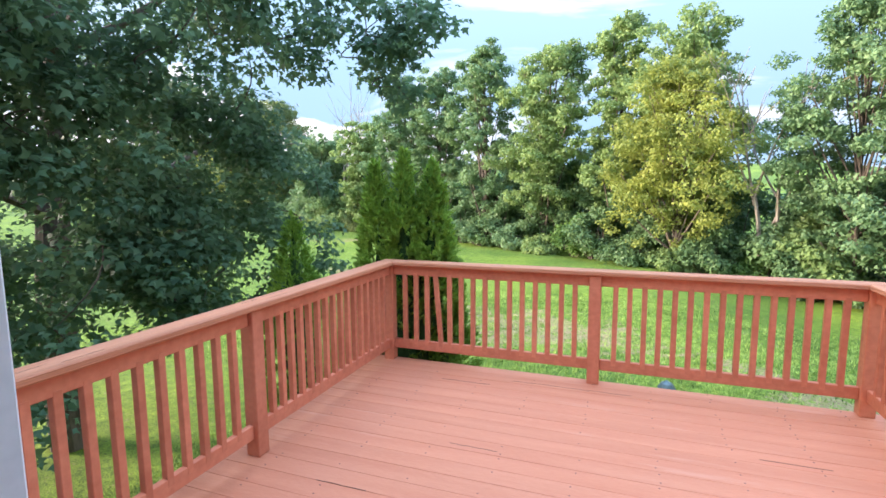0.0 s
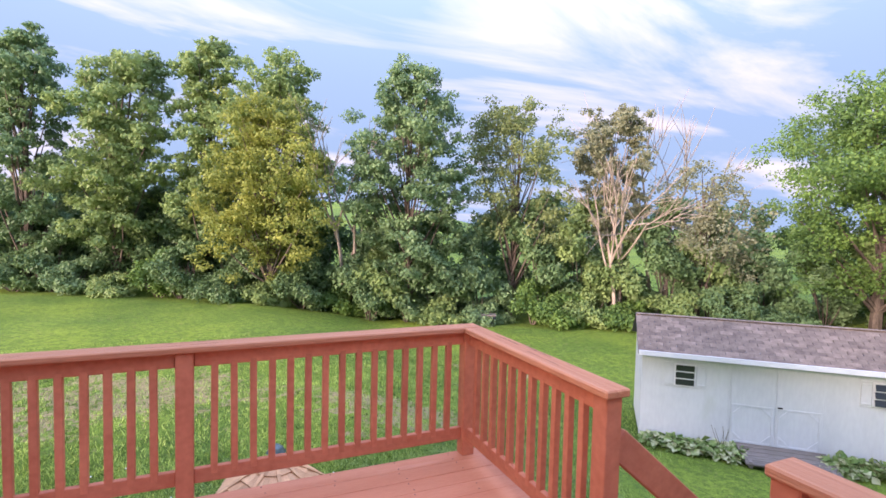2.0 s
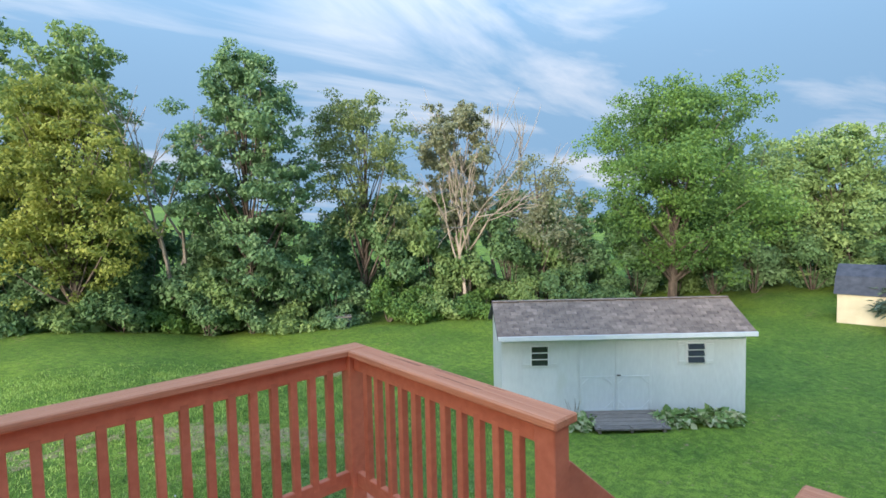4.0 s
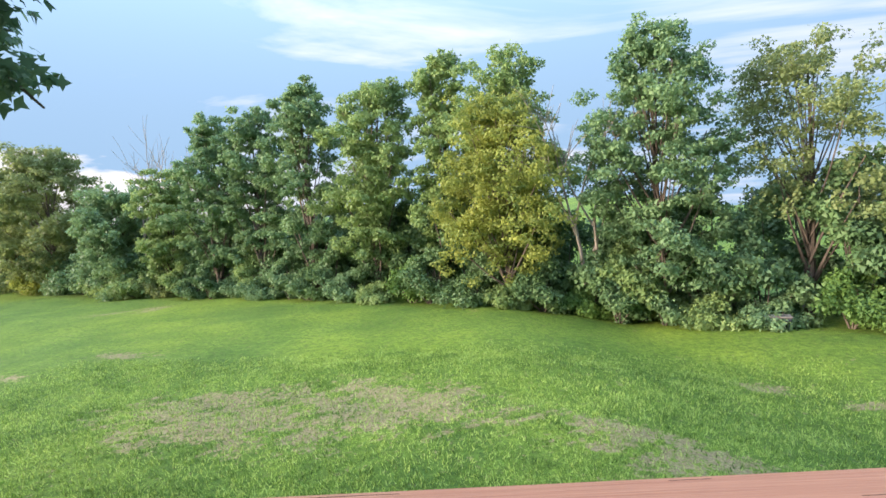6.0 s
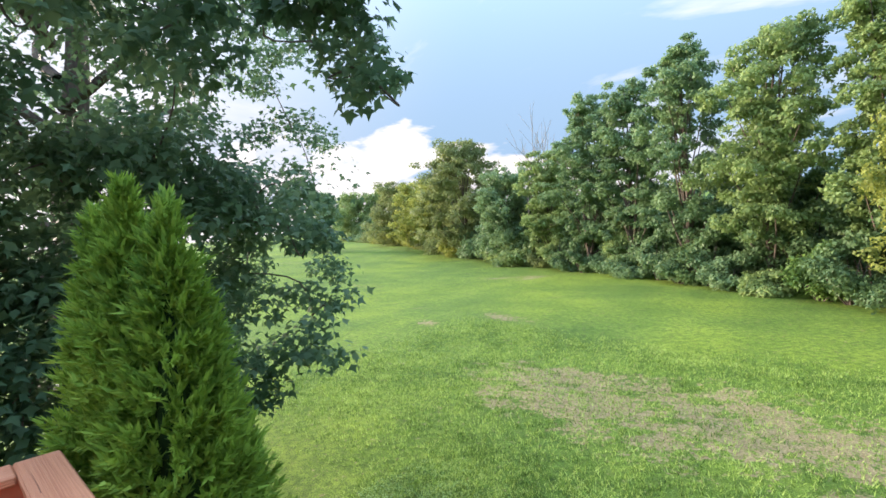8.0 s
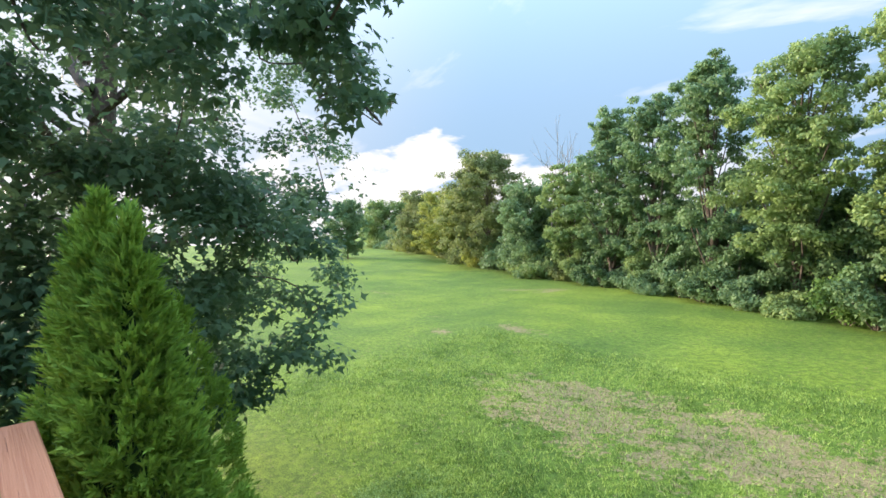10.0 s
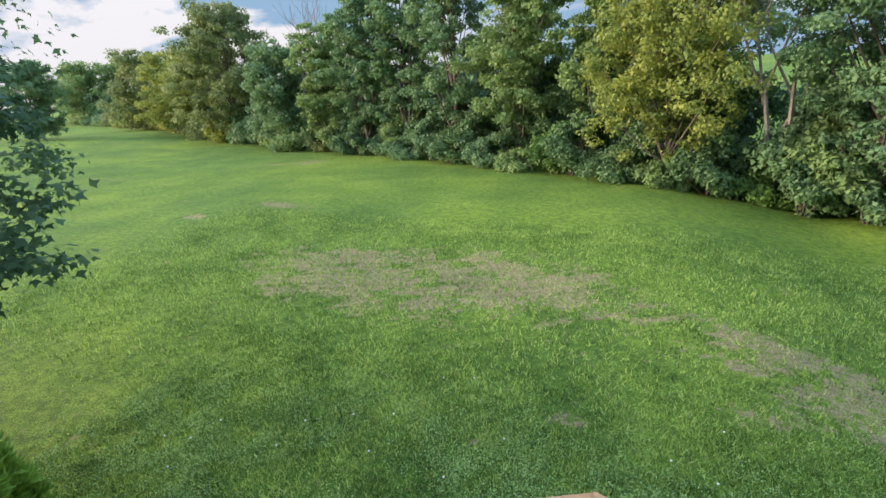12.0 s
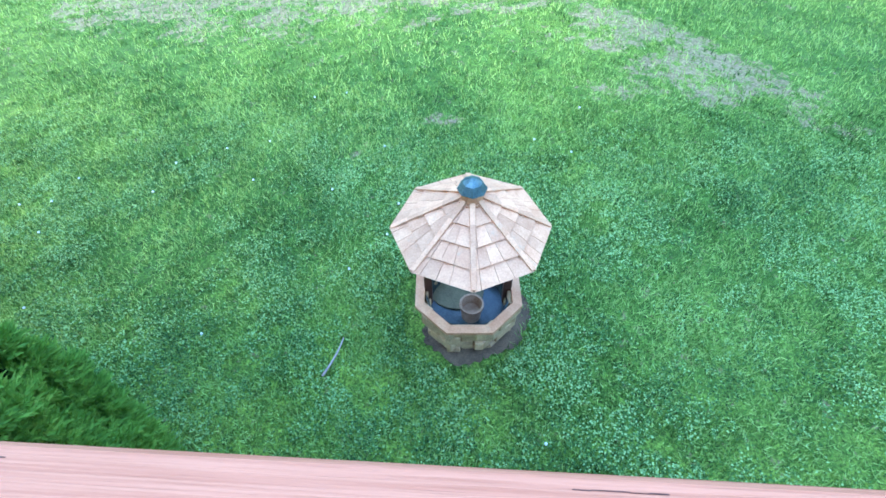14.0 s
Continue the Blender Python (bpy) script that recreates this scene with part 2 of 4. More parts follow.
L_LIGHT = leafy("bright green leaf", (0.075, 0.15, 0.05), (0.18, 0.29, 0.06), (0.30, 0.38, 0.075), 0.4, 0.5, 0.25)
L_SPARSE = leafy("olive leaf", (0.142, 0.189, 0.071), (0.283, 0.325, 0.118), None, 0.48)
L_TAN = leafy("tan dry leaf", (0.165, 0.183, 0.100), (0.319, 0.319, 0.183), None, 0.42)
L_SPRUCE = leafy("blue spruce needle", (0.05, 0.085, 0.06), (0.13, 0.185, 0.13), None, 0.2, 0.6)
L_HOSTA = leafy("hosta leaf", (0.09, 0.17, 0.04), (0.26, 0.36, 0.11), (0.55, 0.56, 0.32), 0.25, 0.45, 5.0, 0.9)
L_GRASS = leafy("grass blade", (0.018, 0.045, 0.008), (0.17, 0.29, 0.048), (0.40, 0.52, 0.13), 0.35, 0.8, 0.9, 0.95)

L_CLOVER = leafy("clover leaf", (0.012, 0.035, 0.008), (0.12, 0.22, 0.05), (0.33, 0.46, 0.15), 0.2, 0.9, 1.2, 0.9)


# ---- mesh helpers ----
def part(name, data, mat, parent=None, label=""):
    """One mesh object from a bmesh or a mesh, under a thing or a part."""
    if isinstance(data, bmesh.types.BMesh):
        me = bpy.data.meshes.new(name)
        data.to_mesh(me)
        data.free()
    else:
        me = data
    if mat and not me.materials:
        me.materials.append(mat)
    ob = new(name, me)
    ob.parent = parent
    return tagged(ob, label)


def thing(name, at, label, category, group="", kind="", turn=0):
    ob = new(name)
    ob.matrix_basis = pose(*at, 0, 0, turn)
    return tagged(ob, label, category, group, kind)


def box(size, at=(0, 0, 0), bevel=0.0, m=None, bm=None):
    """A box by its size and centre, edges rounded by bevel."""
    bm = bm or bmesh.new()
    r = bmesh.ops.create_cube(bm, size=1, matrix=(m or Matrix()) @ Matrix.Translation(at) @ Matrix.Diagonal((*size, 1)))
    if bevel:
        es = list({e for v in r["verts"] for e in v.link_edges})
        bmesh.ops.bevel(bm, geom=es, offset=bevel, segments=1, affect="EDGES")
    return bm


def rod(r0, r1, length, seg=10, m=None, bm=None):
    bm = bm or bmesh.new()
    bmesh.ops.create_cone(bm, cap_ends=True, segments=seg, radius1=r0, radius2=r1, depth=length, matrix=(m or Matrix()) @ Matrix.Translation((0, 0, length / 2)))
    return bm


def prism(points, z0, z1, bm=None, inner=0.0):
    """An upright prism over a closed outline."""
    bm = bm or bmesh.new()
    lo, hi = [bm.verts.new((x, y, z0)) for x, y in points], [bm.verts.new((x, y, z1)) for x, y in points]
    k = len(points)
    for i in range(k):
        bm.faces.new((lo[i], lo[(i + 1) % k], hi[(i + 1) % k], hi[i]))
    bm.faces.new(lo[::-1])
    bm.faces.new(hi)
    return bm


def lathe(profile, seg=20, bm=None, m=None):
    bm = bm or bmesh.new()
    rings = []
    for r, z in profile:
        rings.append([bm.verts.new((m or Matrix()) @ Vector((r * math.cos(2 * math.pi * i / seg), r * math.sin(2 * math.pi * i / seg), z))) for i in range(seg)])
    for a, b in zip(rings, rings[1:]):
        for i in range(seg):
            bm.faces.new((a[i], a[(i + 1) % seg], b[(i + 1) % seg], b[i]))
    return bm


def arrays_mesh(name, verts, faces, mat, size):
    """A mesh from arrays of corners and of faces with `size` corners each."""
    me = bpy.data.meshes.new(name)
    verts, faces = np.asarray(verts, np.float32), np.asarray(faces, np.int32)
    me.vertices.add(len(verts))
    me.vertices.foreach_set("co", verts.ravel())
    me.loops.add(faces.size)
    me.loops.foreach_set("vertex_index", faces.ravel())
    me.polygons.add(len(faces))
    me.polygons.foreach_set("loop_start", np.arange(len(faces), dtype=np.int32) * size)
    me.update(calc_edges=True)
    me.validate()
    me.materials.append(mat)
    return me


def blob_points(rng, blobs, count, shell=0.55):
    """Points in the outer shells of ellipsoids (x, y, z, rx, ry, rz), with their outward ways."""
    blobs = np.asarray(blobs, float)
    weight = (blobs[:, 3] * blobs[:, 4] + blobs[:, 4] * blobs[:, 5] + blobs[:, 3] * blobs[:, 5])
    pick = rng.choice(len(blobs), count, p=weight / weight.sum())
    way = rng.normal(size=(count, 3))
    way /= np.linalg.norm(way, axis=1, keepdims=True)
    reach = shell + (1.0 - shell) * rng.random((count, 1)) ** 0.6 + 0.22 * np.abs(rng.normal(size=(count, 1)))
    return blobs[pick, :3] + way * blobs[pick, 3:] * reach, way


def leaf_cloud(name, rng, pts, out, length, width, mat, template="oval", droop=0.35, loose=0.9, facing=False):
    """Single leaves at the points, pointing loosely outwards or, when facing, with their blades turned outwards and up; drooping."""
    shapes = {
        "oval": ([(0, 0, 0), (0.5, 0.45, 0.10), (0, 1, -0.06), (-0.5, 0.45, 0.10)], [(0, 1, 2), (0, 2, 3)]),
        "blade": ([(-0.5, 0, 0), (0.5, 0, 0), (0.05, 1, 0.0)], [(0, 1, 2)]),
        "tuft": ([(-0.42, 0.1, 0.05), (0.5, 0.2, -0.04), (0.06, 1, -0.10)], [(0, 1, 2)]),
        "lobed": ([(0, 0, 0), (0.60, 0.34, -0.05), (0.22, 0.50, 0.03), (0, 1.0, -0.08), (-0.22, 0.50, 0.03), (-0.60, 0.34, -0.05)], [(0, 1, 2), (0, 2, 4), (2, 3, 4), (0, 4, 5)]),
    }
    shape, tris = shapes[template]
    shape, tris = np.array(shape, float), np.array(tris)
    k = len(pts)
    up = np.array([0, 0, 1.0])
    if facing:
        blade = out + 0.55 * up + loose * rng.normal(size=(k, 3))
        along = np.cross(blade, rng.normal(size=(k, 3)))
        along = along / (np.linalg.norm(along, axis=1, keepdims=True) + 1e-9) - droop * up
    else:
        blade = out * 0.6 + up + 0.5 * rng.normal(size=(k, 3))
        along = out + loose * rng.normal(size=(k, 3)) - droop * up
    along /= np.linalg.norm(along, axis=1, keepdims=True)
    side = np.cross(along, blade)
    side /= np.linalg.norm(side, axis=1, keepdims=True) + 1e-9
    face = np.cross(side, along)
    size = (0.65 + 0.7 * rng.random((k, 1, 1)))
    v = pts[:, None] + size * (shape[None, :, :1] * width * side[:, None] + shape[None, :, 1:2] * length * along[:, None] + shape[None, :, 2:] * length * face[:, None])
    f = (np.arange(k)[:, None, None] * len(shape) + tris[None]).reshape(-1, 3)
    return arrays_mesh(name, v.reshape(-1, 3), f, mat, 3)


def limb(bm, a, b, r0, r1, bend=0.0, rng=None, seg=6, steps=5):
    """A tapered, slightly crooked limb."""
    a, b = Vector(a), Vector(b)
    side = (b - a).orthogonal().normalized() * bend
    if rng is not None:
        side = Matrix.Rotation(rng.random() * 6.28, 3, (b - a).normalized()) @ side
    rings = []
    for i in range(steps + 1):
        t = i / steps
        c = a.lerp(b, t) + side * math.sin(math.pi * t)
        r = r0 + (r1 - r0) * t
        d = (b - a).normalized()
        u = d.orthogonal().normalized()
        w = d.cross(u)
        rings.append([bm.verts.new(c + r * (u * math.cos(6.2832 * j / seg) + w * math.sin(6.2832 * j / seg))) for j in range(seg)])
    for p, q in zip(rings, rings[1:]):
        for j in range(seg):
            bm.faces.new((p[j], p[(j + 1) % seg], q[(j + 1) % seg], q[j]))
    bm.faces.new(rings[-1])
    return bm


# ---- lie of the land ----
def smooth(a, b, v):
    t = np.clip((v - a) / (b - a), 0, 1)
    return t * t * (3 - 2 * t)


def land(x, y):
    """Height of the ground: lawn falling away to the shed, rising in the west and to hills behind the wood."""
    x, y = np.asarray(x, float), np.asarray(y, float)
    v = y + 0.45 * x - 25
    z = -2.6 - 1.1 * smooth(4.5, 13, x + 0.1 * y) * smooth(60, 20, x) - 0.05 * smooth(60, 20, x) * smooth(16, 30, x)
    z = z + 1.6 * smooth(18, 90, -x) + 1.5 * smooth(80, 160, -x)
    rise = 0.06 * np.maximum(0, v - 22) * smooth(22, 60, v) * smooth(420, 120, v) + 14 * smooth(120, 420, v)
    z = z + rise * smooth(0.62, 0.25, x / (np.abs(y) + 20))
    z = z - 0.22 * smooth(9, 12.5, y + 0.1 * x) * smooth(20, 14, y + 0.1 * x) * smooth(-14, -4, x)
    z = z + 0.22 * np.exp(-((y - 14.0 + 0.14 * x) / 1.6) ** 2) * smooth(-22, -8, x) * smooth(14, 6, x)
    z = z + 0.05 * np.sin(x * 0.45 + 1.3) * np.cos(y * 0.37) + 0.02 * np.sin(x * 1.7 + y) * np.sin(y * 1.3)
    return z


def ground_at(x, y):
    return float(land(x, y))


def field(x, y, seed=0.0):
    """A cheap smooth noise in numbers, 0 to 1."""
    s = np.zeros_like(np.asarray(x, float))
    for i, (fx, fy, ph) in enumerate(((0.9, 0.5, 0.3), (-0.6, 1.1, 1.9), (1.7, -1.2, 4.1), (2.3, 2.1, 2.2), (-3.9, 2.9, 0.7), (5.1, 4.3, 5.2), (-7.3, 6.1, 3.3), (9.7, -8.9, 1.1))):
        s = s + np.sin(fx * x + fy * y + ph + seed + 0.8 * np.sin(0.7 * fy * x - 0.6 * fx * y + i)) / (1 + 0.28 * i)
    return 0.5 + s / 7.5


def bareness(x, y):
    """How bare the lawn is: a worn stretch beyond the well and a few odd spots."""
    x, y = np.asarray(x, float), np.asarray(y, float)
    u, w = (x + 2.2) / 6.3, (y - 10.8 + 0.05 * (x + 2.2)) / 2.7
    zone = np.clip(1.3 - (u * u + w * w), 0, 1)
    u2, w2 = (x - 5.8) / 2.6, (y - 7.8 + 0.6 * (x - 5.8)) / 1.6
    zone = np.maximum(zone, 0.95 * np.clip(1.2 - (u2 * u2 + w2 * w2), 0, 1))
    for cx, cy, r in ((-11.5, 17.6, 1.5), (-20.5, 31.4, 2.4), (2.0, 5.85, 0.4), (4.4, 6.6, 0.6), (10.5, 13.6, 1.2), (12.5, 12.2, 0.9), (13.8, 11.9, 0.5), (-13.4, 14.9, 0.8)):
        zone = np.maximum(zone, 1.1 * np.exp(-(((x - cx) / r) ** 2 + ((y - cy) / (0.55 * r)) ** 2)))
    fine = 0.4 * field(x * 1.1, y * 1.9, 2.0) + 0.6 * field(x * 3.4 + 3, y * 6.2, 6.0)
    return np.clip((zone * 0.80 + fine * 1.7 - 1.18) * 2.4, 0, 1)


def axis(lo, hi, step, far, rate=1.22):
    mid = list(np.arange(lo, hi + 1e-6, step))
    out, s, v = [], step, hi
    while v < far:
        s *= rate
        v += s
        out.append(v)
    back, s, v = [], step, lo
    while v > -far:
        s *= rate
        v -= s
        back.append(v)
    return np.array(back[::-1] + mid + out)


gx, gy = axis(-9, 11, 0.13, 2600, 1.10), axis(-1, 15, 0.13, 2600, 1.10)
GX, GY = np.meshgrid(gx, gy)
gv = np.stack([GX, GY, land(GX, GY)], -1).reshape(-1, 3)
ni, nj = len(gy), len(gx)
ii, jj = np.meshgrid(np.arange(ni - 1), np.arange(nj - 1), indexing="ij")
k0 = (ii * nj + jj).ravel()
gf = np.stack([k0, k0 + 1, k0 + nj + 1, k0 + nj], -1)


def lawn_material():
    m = bpy.data.materials.new("lawn")
    m.use_nodes = True
    n, l = m.node_tree.nodes, m.node_tree.links
    p = n["Principled BSDF"]
    p.inputs["Roughness"].default_value, p.inputs["Specular IOR Level"].default_value = 0.85, 0.2
    tc = n.new("ShaderNodeTexCoord")

    def noise_at(scale, detail, rough=0.5):
        t = n.new("ShaderNodeTexNoise")
        t.inputs["Scale"].default_value, t.inputs["Detail"].default_value, t.inputs["Roughness"].default_value = scale, detail, rough
        l.new(tc.outputs["Object"], t.inputs["Vector"])
        return t.outputs["Fac"]

    def ramp_of(src, a, ca, b, cb):
        r = n.new("ShaderNodeValToRGB")
        r.color_ramp.elements[0].position, r.color_ramp.elements[1].position = a, b
        r.color_ramp.elements[0].color, r.color_ramp.elements[1].color = (*ca, 1), (*cb, 1)
        l.new(src, r.inputs[0])
        return r.outputs[0]

    def mixed(kind, fac, a, b):
        x = n.new("ShaderNodeMixRGB")
        x.blend_type = kind
        if isinstance(fac, float):
            x.inputs[0].default_value = fac
        else:
            l.new(fac, x.inputs[0])
        l.new(a, x.inputs[1])
        l.new(b, x.inputs[2])
        return x.outputs[0]

    broad, fine = noise_at(0.35, 5, 0.6), noise_at(42, 5, 0.7)
    green = ramp_of(broad, 0.3, (0.115, 0.20, 0.030), 0.72, (0.215, 0.305, 0.046))
    green = mixed("MULTIPLY", 0.9, green, ramp_of(fine, 0.36, (0.16, 0.2, 0.14), 0.64, (1.5, 1.5, 1.35)))
    green = mixed("MULTIPLY", 0.8, green, ramp_of(noise_at(5, 4, 0.65), 0.36, (0.5, 0.56, 0.5), 0.62, (1.18, 1.14, 1.0)))
    green = mixed("MULTIPLY", 0.9, green, ramp_of(noise_at(0.11, 3, 0.5), 0.38, (0.80, 0.86, 0.9), 0.62, (1.30, 1.18, 0.95)))
    soil = ramp_of(noise_at(22, 6, 0.7), 0.36, (0.17, 0.115, 0.058), 0.66, (0.47, 0.34, 0.19))
    at = n.new("ShaderNodeAttribute")
    at.attribute_name = "bare"
    edge = n.new("ShaderNodeMath")
    edge.operation = "MULTIPLY_ADD"
    edge.inputs[1].default_value = 1.0
    l.new(at.outputs["Fac"], edge.inputs[0])
    sub = n.new("ShaderNodeMath")
    sub.operation = "MULTIPLY_ADD"
    sub.inputs[1].default_value, sub.inputs[2].default_value = -5.6, 2.42
    l.new(noise_at(7, 8, 0.75), sub.inputs[0])
    l.new(sub.outputs[0], edge.inputs[2])
    mask = ramp_of(edge.outputs[0], 0.1, (0, 0, 0), 0.6, (0.8, 0.8, 0.8))
    l.new(mixed("MIX", mask, green, soil), p.inputs["Base Color"])
    b = n.new("ShaderNodeBump")
    b.inputs["Strength"].default_value, b.inputs["Distance"].default_value = 0.9, 0.04
    l.new(fine, b.inputs["Height"])
    l.new(b.outputs[0], p.inputs["Normal"])
    return m


M_LAWN = lawn_material()
ground_me = arrays_mesh("ground", gv, gf, M_LAWN, 4)
ground_me.polygons.foreach_set("use_smooth", np.ones(len(gf), bool))
bare = ground_me.attributes.new("bare", "FLOAT", "POINT")
bare.data.foreach_set("value", bareness(gv[:, 0], gv[:, 1]).astype(np.float32))
ground = tagged(new("ground", ground_me), "mown green lawn with worn bare patches", "lawn", kind="structure")

# ---- deck ----
W, DEPTH = 3.46, 3.70                 # clear width between the rails, depth to the house wall
H_CAP = 0.918
deck = thing("deck", (0, 0, 0), "raised wooden deck with red-brown painted boards", "deck", kind="structure")


def board_mesh(name, size, bevel, mat):
    bm = box(size, bevel=bevel)
    me = bpy.data.meshes.new(name)
    bm.to_mesh(me)
    bm.free()
    me.materials.append(mat)
    return me


BW = 0.1405
rng = random.Random(4)
board_me = board_mesh("board", (W + 0.44, BW - 0.002, 0.036), 0.002, M_BOARD)
nail_bm = bmesh.new()
for i in range(27):
    y = 0.115 - BW / 2 - i * BW
    if y - BW / 2 < -DEPTH:
        break
    ob = part("board", board_me, None, deck)
    ob.matrix_basis = pose(W / 2 + rng.uniform(-0.004, 0.004), y, -0.018 + rng.uniform(-0.0006, 0.0006), rng.uniform(-0.06, 0.06), 0, 0)
    for x in (0.06, 0.47, 0.88, 1.29, 1.73, 2.16, 2.58, 3.0, 3.4):
        for dy in (-0.04, 0.04):
            if rng.random() < 0.45:
                continue
            rod(0.0038, 0.0045, 0.0016, 6, pose(x + rng.uniform(-0.014, 0.014), y + dy + rng.uniform(-0.008, 0.008), 0.0), nail_bm)
part("nail_heads", nail_bm, M_NAIL, deck, "rusty dark nail heads")
crack_bm = bmesh.new()
for x, y, ln in ((2.3, -1.95, 0.5), (2.9, -1.38, 0.42), (1.2, -0.12, 0.9), (0.6, -0.26, 0.4), (0.45, -1.85, 0.3), (2.75, -0.82, 0.35), (1.9, -2.66, 0.6), (3.1, -2.1, 0.5), (1.0, -1.24, 0.3)):
    px = x
    for s in range(6):
        seg = ln / 6
        dy = rng.uniform(-0.004, 0.004)
        box((seg * 1.05, 0.0035, 0.0015), (px, y + dy, 0.0005), 0, None, crack_bm)
        px += seg
part("cracks", crack_bm, M_CRACK, deck, "dark splits in the deck boards")
for name, size, at in (("rim_joist", (W + 0.40, 0.038, 0.19), (W / 2, 0.092, -0.135)), ("rim_joist", (0.038, DEPTH, 0.19), (-0.18, 0.073 - DEPTH / 2, -0.135)),
                       ("rim_joist", (0.038, DEPTH, 0.19), (W + 0.18, 0.073 - DEPTH / 2, -0.135)), ("beam", (W + 0.2, 0.09, 0.24), (W / 2, -0.5, -0.35))):
    part(name, box(size, at, 0.004), M_RAIL, deck)
for x in [0.0, W / 2, W]:
    g = ground_at(x, -0.5)
    part("support_post", box((0.14, 0.14, -0.23 - g + 0.2), (x, -0.5, (-0.23 + g - 0.2) / 2), 0.006), M_RAIL, deck)
for i in range(8):
    part("joist", box((0.038, DEPTH - 0.05, 0.19), (0.2 + i * 0.437, 0.06 - DEPTH / 2, -0.135)), M_RAIL, deck)

POST, BAL = 0.092, 0.038
bal_me = board_mesh("baluster", (BAL, BAL, 0.66), 0.003, M_RAIL)


def railing(label, along, length, posts, counts, origin, turn, lean=None, ends=(0.14, 0.14), cap_mat=None):
    """A stretch of railing along its own x: posts at the given places, balusters between them, rails and a flat cap.
    Its own y points outwards; the inner face of the cap is y = 0."""
    r = thing("deck_railing", origin, label, "railing", "deck railings", turn=turn)
    a, b = -ends[0], length + ends[1]
    part("cap", box((b - a, 0.14, 0.038), ((a + b) / 2, 0.07, H_CAP - 0.019), 0.007), cap_mat or M_CAP, r, "weathered flat cap board with lighter worn edges")
    for k in range(9):
        x, y, ln = rng.uniform(a + 0.1, b - 0.5), rng.uniform(0.015, 0.125), rng.uniform(0.08, 0.3)
        split = bmesh.new()
        for q in range(5):
            box((ln / 5 * 1.02, rng.uniform(0.0006, 0.0016), 0.001), (x + ln * q / 5, y + rng.uniform(-0.0006, 0.0006), H_CAP + 0.0002), 0, None, split)
        part("split", split, M_CRACK, r, "dark drying split along the grain")
    for x in posts:
        part("post", box((POST, POST, H_CAP - 0.04), (x, 0.02 + POST / 2, (H_CAP - 0.04) / 2), 0.005), M_RAIL, r)
    for i, (p, q) in enumerate(zip(posts, posts[1:])):
        lo, hi = p + POST / 2 + 0.001, q - POST / 2 - 0.001
        part("top_rail", box((hi - lo, 0.036, 0.086), ((lo + hi) / 2, 0.066, H_CAP - 0.083), 0.004), M_RAIL, r)
        part("bottom_rail", box((hi - lo, 0.036, 0.086), ((lo + hi) / 2, 0.066, 0.155), 0.004), M_RAIL, r)
        k = counts[i]
        for j in range(k):
            x = lo + (hi - lo) * (j + 1) / (k + 1)
            tilt = rng.uniform(-0.35, 0.35)
            if lean == (i, j):
                tilt = -4.6
            o = part("baluster", bal_me, None, r)
            o.matrix_basis = pose(x, 0.066, 0.485, 0, tilt, 0)
    return r


railing("red-brown painted wooden railing facing the lawn, one baluster leaning", "x", W, [-0.066, 1.737, W + 0.066], [15, 15], (0, 0, 0), 0, (0, 3))

def side_railing(label, x_in, y0, y1, posts, counts, outward):
    """A railing along y: the inner face of its cap at x_in, outward +1 or -1."""
    r = thing("deck_railing", (x_in, 0, 0), label, "railing", "deck railings")
    s = outward
    part("cap", box((0.14, y1 - y0, 0.038), (s * 0.07, (y0 + y1) / 2, H_CAP - 0.019), 0.007), M_CAPY, r, "weathered flat cap board with lighter worn edges")
    for k in range(7):
        x, y, ln = rng.uniform(0.015, 0.125), rng.uniform(y0 + 0.1, y1 - 0.4), rng.uniform(0.08, 0.3)
        split = bmesh.new()
        for q in range(5):
            box((rng.uniform(0.0008, 0.0022), ln / 5 * 1.02, 0.001), (s * (x + rng.uniform(-0.0008, 0.0008)), y + ln * q / 5, H_CAP + 0.0002), 0, None, split)
        part("split", split, M_CRACK, r, "dark drying split along the grain")
    for y, own in posts:
        if own:
            part("post", box((POST, POST, H_CAP - 0.04), (s * (0.02 + POST / 2), y, (H_CAP - 0.04) / 2), 0.005), M_RAIL, r)
    for i, ((p, _), (q, _)) in enumerate(zip(posts, posts[1:])):
        lo, hi = min(p, q) + POST / 2 + 0.001, max(p, q) - POST / 2 - 0.001
        part("top_rail", box((0.036, hi - lo, 0.086), (s * 0.066, (lo + hi) / 2, H_CAP - 0.083), 0.004), M_RAIL, r)
        part("bottom_rail", box((0.036, hi - lo, 0.086), (s * 0.066, (lo + hi) / 2, 0.155), 0.004), M_RAIL, r)
        k = counts[i]
        for j in range(k):
            o = part("baluster", bal_me, None, r)
            o.matrix_basis = pose(s * 0.066, lo + (hi - lo) * (j + 1) / (k + 1), 0.485, rng.uniform(-0.35, 0.35), 0, 0)
    return r


side_railing("red-brown painted wooden railing beside the maple", 0.0, -DEPTH + 0.004, -0.002, [(0.066, False), (-1.73, True), (-DEPTH + 0.06, True)], [16, 15], -1)
side_railing("short red-brown painted railing ending at the stair post", W, -1.40, -0.002, [(0.066, False), (-1.335, True)], [11], 1)
side_railing("red-brown painted railing between stairs and house", W, -DEPTH + 0.004, -2.09, [(-2.145, True), (-DEPTH + 0.06, True)], [13], 1)

